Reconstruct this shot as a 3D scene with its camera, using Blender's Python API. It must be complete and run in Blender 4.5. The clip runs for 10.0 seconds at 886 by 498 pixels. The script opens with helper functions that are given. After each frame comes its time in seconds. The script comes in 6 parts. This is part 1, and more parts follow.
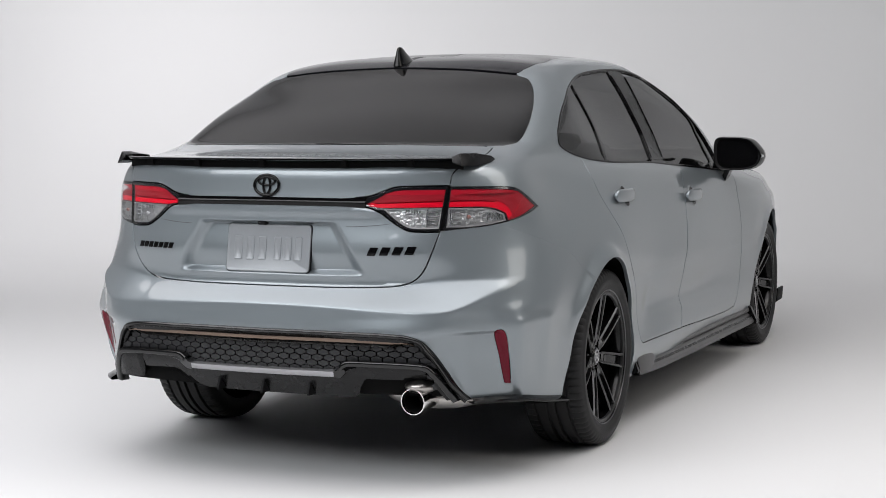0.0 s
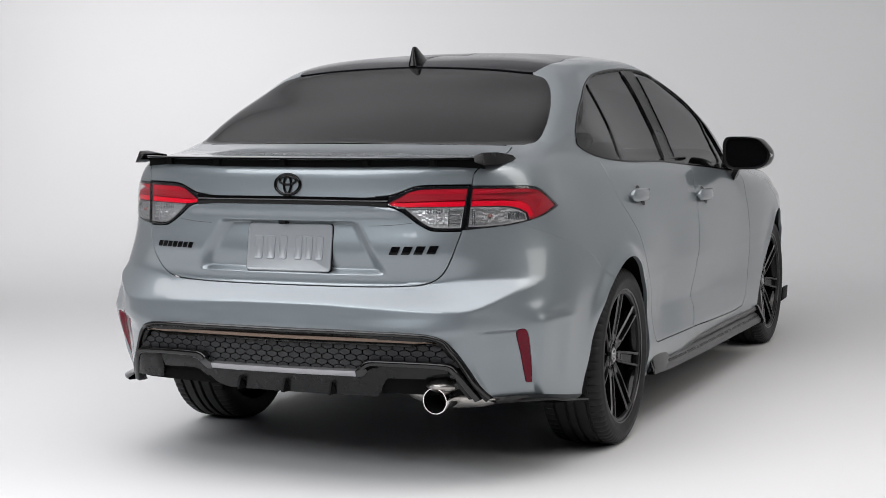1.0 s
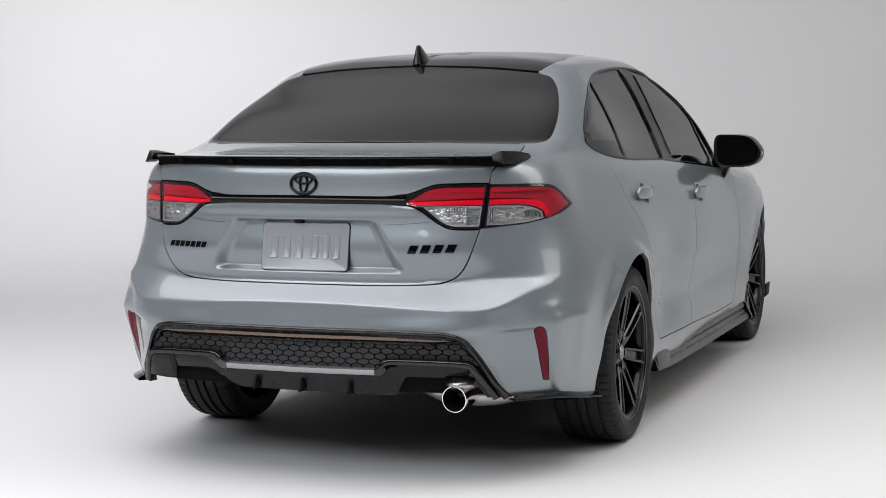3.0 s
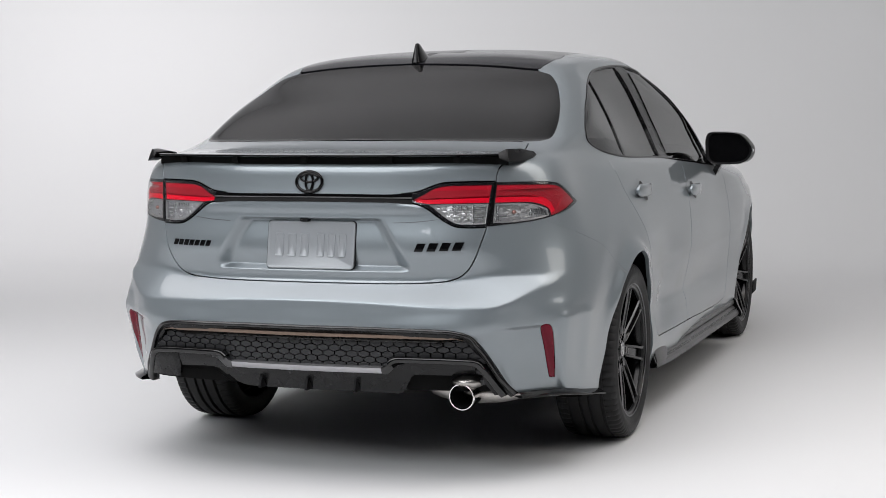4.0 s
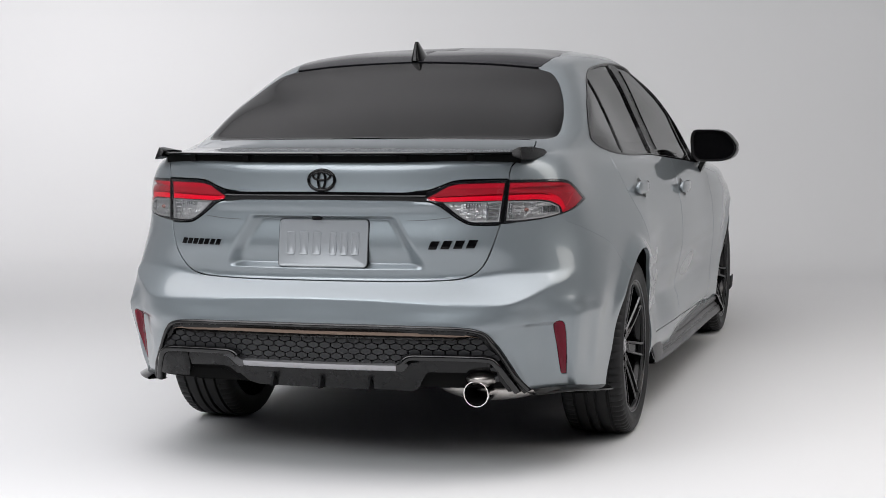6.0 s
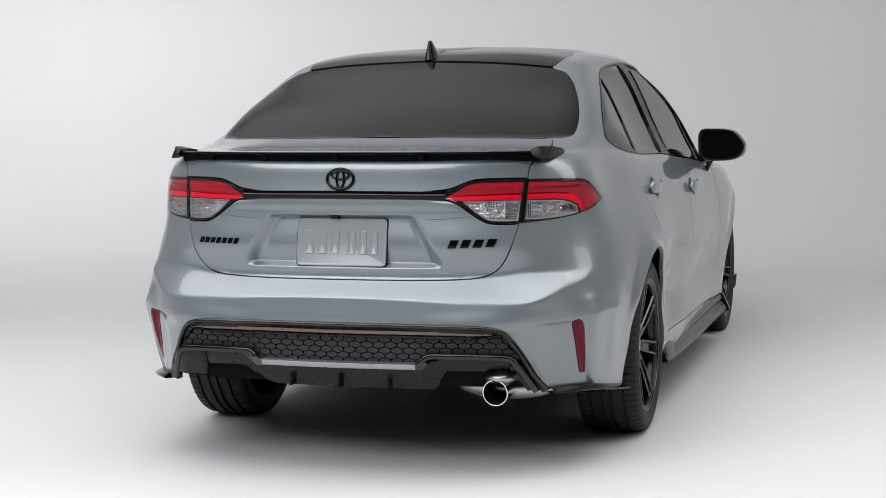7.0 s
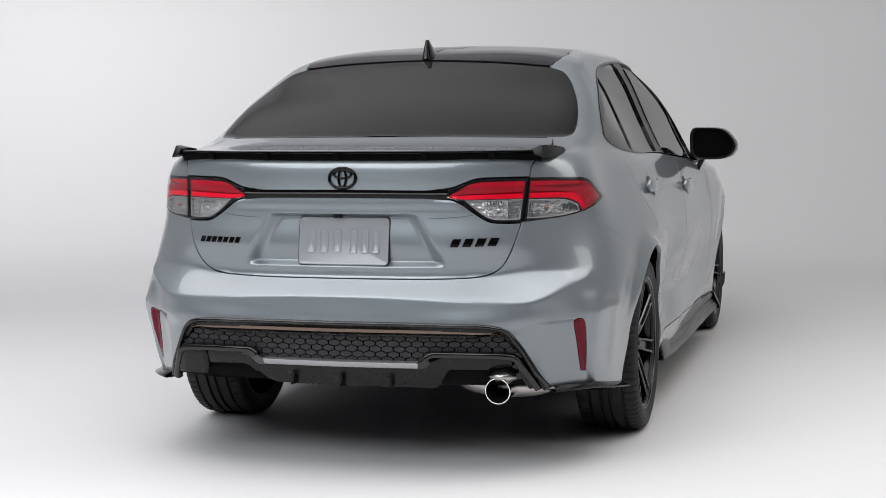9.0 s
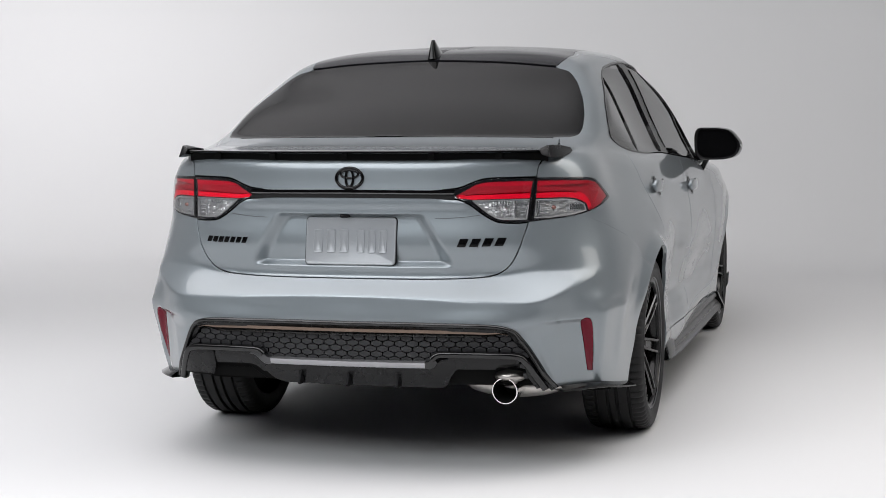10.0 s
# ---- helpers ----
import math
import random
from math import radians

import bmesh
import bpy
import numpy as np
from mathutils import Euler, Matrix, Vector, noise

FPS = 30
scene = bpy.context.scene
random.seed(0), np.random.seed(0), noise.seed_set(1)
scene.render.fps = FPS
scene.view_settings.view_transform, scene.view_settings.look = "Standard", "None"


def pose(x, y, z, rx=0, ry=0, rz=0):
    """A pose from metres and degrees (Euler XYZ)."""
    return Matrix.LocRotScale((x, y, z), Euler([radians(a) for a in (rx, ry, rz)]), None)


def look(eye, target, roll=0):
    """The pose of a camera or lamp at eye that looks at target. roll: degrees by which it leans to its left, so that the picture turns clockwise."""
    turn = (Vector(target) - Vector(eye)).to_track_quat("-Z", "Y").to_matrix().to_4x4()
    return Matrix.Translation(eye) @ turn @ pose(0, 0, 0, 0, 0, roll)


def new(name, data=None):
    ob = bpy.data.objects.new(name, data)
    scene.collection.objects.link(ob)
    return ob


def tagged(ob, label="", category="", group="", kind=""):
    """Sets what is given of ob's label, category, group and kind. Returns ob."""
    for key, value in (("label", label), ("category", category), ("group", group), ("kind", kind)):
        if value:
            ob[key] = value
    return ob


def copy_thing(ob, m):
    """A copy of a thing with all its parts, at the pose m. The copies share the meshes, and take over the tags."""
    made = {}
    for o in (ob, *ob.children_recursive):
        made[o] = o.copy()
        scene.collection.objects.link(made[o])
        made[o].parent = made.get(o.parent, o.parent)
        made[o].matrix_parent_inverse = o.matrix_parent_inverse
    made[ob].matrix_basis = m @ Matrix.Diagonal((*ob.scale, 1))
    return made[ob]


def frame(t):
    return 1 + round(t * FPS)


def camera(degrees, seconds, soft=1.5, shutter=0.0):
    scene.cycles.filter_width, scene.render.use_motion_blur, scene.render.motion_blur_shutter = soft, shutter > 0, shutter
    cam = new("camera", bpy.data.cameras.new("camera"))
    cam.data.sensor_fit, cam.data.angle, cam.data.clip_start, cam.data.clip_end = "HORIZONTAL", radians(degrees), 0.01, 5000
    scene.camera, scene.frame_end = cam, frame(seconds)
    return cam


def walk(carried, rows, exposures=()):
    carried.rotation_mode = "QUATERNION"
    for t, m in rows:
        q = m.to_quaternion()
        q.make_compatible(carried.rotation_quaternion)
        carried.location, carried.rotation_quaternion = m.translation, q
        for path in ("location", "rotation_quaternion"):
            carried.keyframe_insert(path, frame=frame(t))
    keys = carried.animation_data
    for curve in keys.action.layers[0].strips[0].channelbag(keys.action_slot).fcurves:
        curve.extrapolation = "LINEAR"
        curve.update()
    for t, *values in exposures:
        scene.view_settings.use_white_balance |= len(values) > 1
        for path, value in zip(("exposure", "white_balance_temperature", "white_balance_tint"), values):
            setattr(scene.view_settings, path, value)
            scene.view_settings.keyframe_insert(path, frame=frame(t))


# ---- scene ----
# ==== camera: a slow slide behind the car; seconds, x, y, z, yaw, pitch, roll ====
cam = camera(29.339, 10.0, soft=0.55)
ROWS = [
    (0.0, 2.6712, -5.7533, 1.2338, 23.091, -4.996, -0.397),
    (0.5, 2.6149, -5.7775, 1.2301, 22.749, -4.964, -0.435),
    (1.0, 2.5503, -5.8040, 1.2305, 22.430, -4.983, -0.400),
    (1.5, 2.4925, -5.8300, 1.2295, 21.979, -4.996, -0.417),
    (2.0, 2.4316, -5.8546, 1.2316, 21.469, -5.032, -0.440),
    (2.5, 2.3717, -5.8779, 1.2318, 20.836, -5.031, -0.456),
    (4.0, 2.1779, -5.9579, 1.2363, 18.960, -5.147, -0.554),
    (4.5, 2.1117, -5.9826, 1.2373, 18.125, -5.185, -0.537),
    (5.0, 2.0435, -6.0085, 1.2389, 17.487, -5.201, -0.539),
    (6.5, 1.8736, -6.0769, 1.2411, 16.233, -5.270, -0.605),
    (7.0, 1.8197, -6.0931, 1.2416, 15.994, -5.284, -0.566),
    (7.5, 1.7818, -6.1129, 1.2449, 15.751, -5.328, -0.569),
    (8.0, 1.7585, -6.1199, 1.2449, 15.397, -5.339, -0.538),
    (8.5, 1.7423, -6.1277, 1.2443, 15.139, -5.339, -0.577),
    (9.0, 1.7294, -6.1311, 1.2449, 15.040, -5.345, -0.564),
    (9.5, 1.7196, -6.1328, 1.2454, 15.049, -5.359, -0.557),
    (10.0, 1.7054, -6.1408, 1.2420, 15.008, -5.313, -0.566),
]
walk(cam, [(t, pose(x, y, z, 0, 0, yaw) @ pose(0, 0, 0, 90 + pitch) @ pose(0, 0, 0, 0, 0, roll)) for t, x, y, z, yaw, pitch, roll in ROWS])

# ==== world and studio lights ====
from mathutils import geometry


world = bpy.data.worlds.new("studio_air")
scene.world = world
world.use_nodes = True
world.node_tree.nodes["Background"].inputs[0].default_value = (0.9, 0.95, 1.0, 1)
world.node_tree.nodes["Background"].inputs[1].default_value = 0.02
scene.view_settings.exposure = 0.0


def softbox(name, eye, target, w, h, power, colour=(1, 0.975, 0.99), spread=180):
    data = bpy.data.lights.new(name, "AREA")
    data.shape, data.size, data.size_y, data.energy, data.color = "RECTANGLE", w, h, power, colour
    data.spread = radians(spread)
    ob = new(name, data)
    ob.matrix_world = look(eye, target)
    return ob


softbox("overhead_softbox", (-0.6, -1.65, 4.6), (-0.6, -1.64, 0.0), 8.4, 4.7, 305)
# unseen lamp behind the camera, added to brighten the car's rear
softbox("rear_fill", (-2.2, -7.8, 5.6), (-0.2, -0.9, 0.9), 8.6, 3.4, 480, colour=(0.955, 0.975, 1.0))
softbox("wall_wash", (-7.0, 2.6, 4.6), (-5.1, 7.6, 1.8), 4.0, 1.2, 100, spread=110)
# unseen lamp, added to light the ceiling that the rear glass mirrors
softbox("ceiling_fill", (-5.2, 4.9, 5.0), (-5.2, 4.91, 7.5), 11.0, 2.6, 190)
softbox("overhead_side_softbox", (4.3, 0.8, 4.1), (1.8, 0.8, 0.0), 2.8, 6.0, 120, colour=(1, 0.95, 0.90))


# ==== materials ====
def material(name, colour, rough=0.5, metal=0.0, coat=0.0, coat_rough=0.03, spread=0.0, scale=30.0, bump=0.0, bump_scale=200.0,
             rough_spread=0.0, detail=4.0, spec=0.5, trans=0.0, ior=1.5, emission=0.0):
    """A principled material with noise in its colour and roughness and a fine relief, at real-world size."""
    m = bpy.data.materials.new(name)
    m.use_nodes = True
    nt = m.node_tree
    b = nt.nodes["Principled BSDF"]
    b.inputs["Base Color"].default_value = (*colour, 1)
    b.inputs["Roughness"].default_value, b.inputs["Metallic"].default_value = rough, metal
    b.inputs["Coat Weight"].default_value, b.inputs["Coat Roughness"].default_value = coat, coat_rough
    b.inputs["Specular IOR Level"].default_value, b.inputs["Transmission Weight"].default_value = spec, trans
    b.inputs["IOR"].default_value = ior
    tc = nt.nodes.new("ShaderNodeTexCoord")
    if spread or rough_spread:
        n1 = nt.nodes.new("ShaderNodeTexNoise")
        n1.inputs["Scale"].default_value, n1.inputs["Detail"].default_value = scale, detail
        nt.links.new(tc.outputs["Object"], n1.inputs["Vector"])
        if spread:
            ramp = nt.nodes.new("ShaderNodeMix")
            ramp.data_type = "RGBA"
            ramp.inputs[6].default_value = (*[c * (1 - spread) for c in colour], 1)
            ramp.inputs[7].default_value = (*[min(1, c * (1 + spread)) for c in colour], 1)
            nt.links.new(n1.outputs["Fac"], ramp.inputs[0])
            nt.links.new(ramp.outputs[2], b.inputs["Base Color"])
        if rough_spread:
            mr = nt.nodes.new("ShaderNodeMapRange")
            mr.inputs["To Min"].default_value, mr.inputs["To Max"].default_value = max(0, rough - rough_spread), rough + rough_spread
            nt.links.new(n1.outputs["Fac"], mr.inputs["Value"])
            nt.links.new(mr.outputs["Result"], b.inputs["Roughness"])
    if bump:
        n2 = nt.nodes.new("ShaderNodeTexNoise")
        n2.inputs["Scale"].default_value = bump_scale
        nt.links.new(tc.outputs["Object"], n2.inputs["Vector"])
        bp = nt.nodes.new("ShaderNodeBump")
        bp.inputs["Strength"].default_value, bp.inputs["Distance"].default_value = bump, 0.001
        nt.links.new(n2.outputs["Fac"], bp.inputs["Height"])
        nt.links.new(bp.outputs["Normal"], b.inputs["Normal"])
    return m


PAINT = material("grey_paint", (0.226, 0.256, 0.276), rough=0.40, metal=0.58, coat=1.0, coat_rough=0.03, spread=0.03, scale=1500.0)
BLACK_GLOSS = material("gloss_black", (0.003, 0.003, 0.0034), rough=0.08, spec=0.24, rough_spread=0.05, scale=40.0)
BLACK_SATIN = material("satin_black_plastic", (0.0055, 0.0055, 0.006), rough=0.26, spec=0.30, bump=0.15, bump_scale=900.0, rough_spread=0.08, scale=25.0)
TRIM_GLOSS = material("gloss_black_trim", (0.003, 0.003, 0.0034), rough=0.07, spec=0.60, rough_spread=0.05, scale=40.0)
BLACK_MATT = material("matt_black_plastic", (0.0068, 0.0068, 0.0076), rough=0.6, spec=0.12, bump=0.2, bump_scale=700.0, rough_spread=0.1, scale=18.0)
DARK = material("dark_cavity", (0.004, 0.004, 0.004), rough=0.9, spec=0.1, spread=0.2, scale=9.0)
RUBBER = material("tyre_rubber", (0.018, 0.018, 0.0185), rough=0.55, spec=0.22, spread=0.25, scale=14.0, bump=0.25, bump_scale=500.0, rough_spread=0.1)
RIM_BLACK = material("wheel_gloss_black", (0.004, 0.004, 0.0043), rough=0.16, coat=0.1, spec=0.28, rough_spread=0.06, scale=30.0)
RIM_FACE = material("wheel_satin_black", (0.020, 0.020, 0.021), rough=0.32, spec=0.45, rough_spread=0.08, scale=40.0)
RIM_EDGE = material("machined_edge", (0.12, 0.12, 0.124), rough=0.33, metal=0.8, rough_spread=0.08, scale=60.0)
CHROME = material("polished_steel", (0.78, 0.77, 0.76), rough=0.08, metal=1.0, rough_spread=0.05, scale=25.0, spread=0.06)
STEEL = material("brushed_steel", (0.42, 0.40, 0.38), rough=0.32, metal=1.0, rough_spread=0.1, scale=30.0, spread=0.2)
SATIN_METAL = material("satin_silver_trim", (0.40, 0.40, 0.415), rough=0.34, metal=0.85, rough_spread=0.02, scale=8.0)
SATIN_DARK = material("satin_grey_trim", (0.085, 0.085, 0.088), rough=0.34, metal=0.6, rough_spread=0.02, scale=8.0)
SKIRT = material("satin_dark_skirt", (0.078, 0.078, 0.080), rough=0.38, spec=0.5, bump=0.1, bump_scale=900.0, rough_spread=0.06, scale=25.0)
TILE_BLACK = material("grille_tile_black", (0.020, 0.020, 0.022), rough=0.45, spec=0.4, bump=0.1, bump_scale=900.0, rough_spread=0.08, scale=25.0)
COPPER = material("bronze_strip", (0.17, 0.122, 0.094), rough=0.40, metal=0.5, rough_spread=0.05, scale=60.0, spread=0.05)
RED = material("red_lens", (0.78, 0.003, 0.024), rough=0.35, spec=0.15, spread=0.06, scale=60.0)
RED_DIM = material("darker_red_lens", (0.33, 0.013, 0.024), rough=0.35, spec=0.15, spread=0.1, scale=40.0)
RED_MID = material("lighter_red_lens", (0.46, 0.010, 0.026), rough=0.35, spec=0.15, spread=0.06, scale=60.0)
RED_DEEP = material("deep_red_lens", (0.24, 0.003, 0.010), rough=0.35, spec=0.15, spread=0.08, scale=60.0)
REFLECTOR = material("red_reflector", (0.13, 0.003, 0.014), rough=0.25, spec=0.2, bump=0.3, bump_scale=1600.0, spread=0.15, scale=300.0)
SMOKE = material("smoked_lens", (0.010, 0.010, 0.012), rough=0.12, coat=0.2, spread=0.1, scale=80.0)
MIRRORED = material("lamp_reflector", (0.88, 0.89, 0.90), rough=0.10, metal=0.9, rough_spread=0.05, scale=90.0, spread=0.06)
BOWL = material("lamp_bowl", (0.54, 0.545, 0.555), rough=0.30, metal=0.9, rough_spread=0.08, scale=120.0, spread=0.25)
AMBER = material("amber_bulb", (0.26, 0.13, 0.11), rough=0.3, metal=0.4, spread=0.1, scale=90.0)
BEZEL = material("lamp_bezel", (0.30, 0.30, 0.305), rough=0.35, metal=0.4, rough_spread=0.05, scale=60.0)
ROOF_BLACK = material("black_roof_paint", (0.010, 0.010, 0.012), rough=0.13, coat=0.0, spec=0.32, rough_spread=0.03, scale=30.0)
PLATE = material("painted_plate", (0.27, 0.286, 0.302), rough=0.40, metal=0.2, bump=0.1, bump_scale=400.0, spread=0.04, scale=60.0)
CABIN = material("dark_cabin_cloth", (0.015, 0.015, 0.016), rough=0.85, bump=0.2, bump_scale=500.0, spread=0.2, scale=12.0)
STUDIO = material("studio_white_paint", (0.66, 0.664, 0.67), rough=0.62, spread=0.012, scale=0.9, bump=0.05, bump_scale=90.0, rough_spread=0.05)
STUDIO_GREY = material("unseen_sheet_grey", (0.42, 0.42, 0.43), rough=0.8, spread=0.03, scale=1.2)
STUDIO_DARK = material("unseen_dark_wall", (0.035, 0.035, 0.037), rough=0.9, spread=0.1, scale=2.0)
CEILING = material("studio_ceiling", (0.40, 0.40, 0.405), rough=0.9, spread=0.05, scale=0.8)


def tinted_glass(name, tint, rough=0.0, f0=0.04):
    """A tinted pane: what passes each face is coloured by it, the rest is gloss that grows towards grazing."""
    m = bpy.data.materials.new(name)
    m.use_nodes = True
    nt = m.node_tree
    nt.nodes.remove(nt.nodes["Principled BSDF"])
    out = nt.nodes["Material Output"]
    tr, gl, mix, lw, pw, ma = (nt.nodes.new(k) for k in ("ShaderNodeBsdfTransparent", "ShaderNodeBsdfGlossy", "ShaderNodeMixShader", "ShaderNodeLayerWeight", "ShaderNodeMath", "ShaderNodeMath"))
    tr.inputs[0].default_value = (*[c ** 0.5 for c in tint], 1)
    gl.inputs["Roughness"].default_value = rough
    lw.inputs["Blend"].default_value = 0.5
    pw.operation, ma.operation = "POWER", "MULTIPLY_ADD"
    pw.inputs[1].default_value, ma.inputs[1].default_value, ma.inputs[2].default_value = 5.0, 1 - f0, f0
    nt.links.new(lw.outputs["Facing"], pw.inputs[0])
    nt.links.new(pw.outputs[0], ma.inputs[0])
    nt.links.new(ma.outputs[0], mix.inputs[0])
    nt.links.new(tr.outputs[0], mix.inputs[1])
    nt.links.new(gl.outputs[0], mix.inputs[2])
    nt.links.new(mix.outputs[0], out.inputs[0])
    return m


REAR_TINT = tinted_glass("rear_privacy_glass", (0.00001, 0.00001, 0.00001), 0.05, 0.13)
SIDE_TINT = tinted_glass("side_tinted_glass", (0.07, 0.0695, 0.069), 0.0, 0.07)
LENS_COVER = tinted_glass("lens_cover", (0.95, 0.95, 0.955), 0.04, 0.045)


# ==== the body's surface: a loft through half sections, from the sill up to the roof ====
# Stations of a section: rear middle, two on the rear face, two round the rear corner,
# behind the rear arch, rear axle, rear door, pillar, front door, front axle, nose corner (two), nose middle.
SIDE_Y = (-0.40, 0.0, 0.45, 1.10, 1.90, 2.70)


def level(z, rear, side, nose, front_z=None):
    """A section at one height: rear (x, y) pairs, half widths along the side, nose (x, y) pairs."""
    top = front_z if front_z is not None else z
    pts = [(x, y, z) for x, y in rear]
    pts += [(w, y, z + (top - z) * max(0.0, min(1.0, (y - 0.4) / 2.3))) for w, y in zip(side, SIDE_Y)]
    return pts + [(x, y, top) for x, y in nose]


RINGS = [
    level(0.20, [(0, -0.94), (0.28, -0.93), (0.50, -0.895), (0.655, -0.80), (0.765, -0.64)],
          [0.822, 0.858, 0.856, 0.836, 0.830, 0.842], [(0.74, 3.20), (0.58, 3.50), (0, 3.58)]),
    level(0.30, [(0, -0.985), (0.28, -0.97), (0.50, -0.928), (0.66, -0.84), (0.768, -0.685)],
          [0.826, 0.874, 0.879, 0.866, 0.854, 0.838], [(0.755, 3.23), (0.60, 3.54), (0, 3.62)]),
    level(0.42, [(0, -0.995), (0.28, -0.982), (0.50, -0.948), (0.66, -0.858), (0.772, -0.715)],
          [0.838, 0.882, 0.862, 0.849, 0.845, 0.861], [(0.765, 3.24), (0.61, 3.55), (0, 3.64)]),
    level(0.505, [(0, -1.006), (0.28, -0.992), (0.50, -0.956), (0.66, -0.868), (0.782, -0.735)],
          [0.846, 0.888, 0.868, 0.862, 0.860, 0.867], [(0.765, 3.24), (0.61, 3.55), (0, 3.64)]),
    level(0.556, [(0, -0.988), (0.28, -0.972), (0.50, -0.931), (0.651, -0.854), (0.783, -0.734)],
          [0.850, 0.889, 0.872, 0.869, 0.868, 0.869], [(0.765, 3.24), (0.61, 3.54), (0, 3.63)]),
    level(0.568, [(0, -0.983), (0.28, -0.968), (0.50, -0.925), (0.649, -0.850), (0.782, -0.732)],
          [0.850, 0.889, 0.872, 0.870, 0.869, 0.869], [(0.765, 3.24), (0.61, 3.54), (0, 3.63)]),
    level(0.590, [(0, -0.975), (0.28, -0.959), (0.50, -0.914), (0.644, -0.843), (0.778, -0.726)],
          [0.850, 0.889, 0.874, 0.873, 0.872, 0.869], [(0.76, 3.23), (0.605, 3.53), (0, 3.62)]),
    level(0.655, [(0, -0.952), (0.28, -0.934), (0.50, -0.882), (0.632, -0.826), (0.762, -0.715)],
          [0.844, 0.886, 0.875, 0.875, 0.874, 0.867], [(0.755, 3.22), (0.59, 3.51), (0, 3.60)]),
    level(0.74, [(0, -0.966), (0.28, -0.950), (0.50, -0.898), (0.618, -0.828), (0.748, -0.690)],
          [0.826, 0.868, 0.864, 0.867, 0.868, 0.860], [(0.74, 3.20), (0.56, 3.48), (0, 3.57)]),
    level(0.83, [(0, -0.956), (0.28, -0.940), (0.50, -0.886), (0.604, -0.826), (0.727, -0.692)],
          [0.796, 0.832, 0.842, 0.850, 0.854, 0.838], [(0.715, 3.18), (0.54, 3.44), (0, 3.53)], 0.785),
    level(0.91, [(0, -0.944), (0.28, -0.928), (0.50, -0.873), (0.602, -0.816), (0.722, -0.692)],
          [0.770, 0.798, 0.814, 0.827, 0.836, 0.815], [(0.68, 3.16), (0.50, 3.40), (0, 3.49)], 0.835),
    level(0.97, [(0, -0.936), (0.28, -0.920), (0.50, -0.865), (0.604, -0.806), (0.714, -0.686)],
          [0.748, 0.772, 0.788, 0.803, 0.812, 0.770], [(0.64, 3.12), (0.45, 3.34), (0, 3.42)], 0.868),
    [(0, -0.925, 1.022), (0.28, -0.910, 1.021), (0.50, -0.858, 1.018), (0.608, -0.790, 1.014), (0.702, -0.670, 1.008),
     (0.736, -0.41, 1.003), (0.750, 0.0, 1.003), (0.772, 0.45, 0.988), (0.780, 1.10, 0.970), (0.797, 1.90, 0.924), (0.72, 2.66, 0.908),
     (0.58, 3.02, 0.895), (0.38, 3.16, 0.892), (0, 3.22, 0.892)],
    [(0, -0.72, 1.058), (0.28, -0.71, 1.057), (0.49, -0.675, 1.054), (0.605, -0.615, 1.053), (0.676, -0.52, 1.050),
     (0.708, -0.34, 1.048), (0.724, 0.0, 1.056), (0.757, 0.45, 1.009), (0.764, 1.10, 0.988), (0.784, 1.91, 0.940), (0.71, 2.42, 0.948),
     (0.55, 2.70, 0.952), (0.32, 2.78, 0.954), (0, 2.80, 0.954)],
    [(0, -0.50, 1.088), (0.28, -0.478, 1.088), (0.49, -0.430, 1.088), (0.612, -0.384, 1.090), (0.674, -0.300, 1.096),
     (0.702, -0.17, 1.103), (0.715, 0.02, 1.112), (0.735, 0.45, 1.040), (0.745, 1.10, 1.014), (0.766, 1.93, 0.962), (0.70, 2.13, 0.978),
     (0.53, 2.33, 0.985), (0.30, 2.42, 0.985), (0, 2.44, 0.985)],
    [(0, -0.303, 1.190), (0.28, -0.279, 1.190), (0.465, -0.236, 1.188), (0.600, -0.184, 1.187), (0.656, -0.094, 1.187),
     (0.677, 0.03, 1.187), (0.682, 0.14, 1.187), (0.676, 0.50, 1.155), (0.688, 1.08, 1.125), (0.708, 1.83, 1.09), (0.660, 1.99, 1.10),
     (0.51, 2.14, 1.11), (0.29, 2.21, 1.11), (0, 2.23, 1.11)],
    [(0, -0.120, 1.276), (0.28, -0.097, 1.274), (0.445, -0.057, 1.269), (0.570, -0.006, 1.266), (0.616, 0.075, 1.265),
     (0.631, 0.170, 1.265), (0.6345, 0.26, 1.268), (0.634, 0.55, 1.265), (0.646, 1.07, 1.247), (0.655, 1.57, 1.222), (0.605, 1.74, 1.232),
     (0.47, 1.89, 1.24), (0.27, 1.96, 1.245), (0, 1.98, 1.245)],
    [(0, 0.070, 1.358), (0.28, 0.083, 1.354), (0.43, 0.098, 1.344), (0.525, 0.122, 1.334), (0.560, 0.170, 1.330),
     (0.575, 0.235, 1.331), (0.581, 0.33, 1.337), (0.590, 0.58, 1.346), (0.594, 1.00, 1.344), (0.604, 1.28, 1.322), (0.545, 1.46, 1.328),
     (0.43, 1.58, 1.338), (0.25, 1.64, 1.343), (0, 1.66, 1.345)],
    [(0, 0.27, 1.400), (0.26, 0.27, 1.397), (0.395, 0.27, 1.387), (0.455, 0.28, 1.380), (0.490, 0.32, 1.376),
     (0.510, 0.38, 1.377), (0.520, 0.46, 1.383), (0.528, 0.64, 1.391), (0.530, 0.95, 1.392), (0.530, 1.14, 1.382), (0.475, 1.27, 1.378),
     (0.37, 1.37, 1.382), (0.21, 1.42, 1.388), (0, 1.43, 1.390)],
]
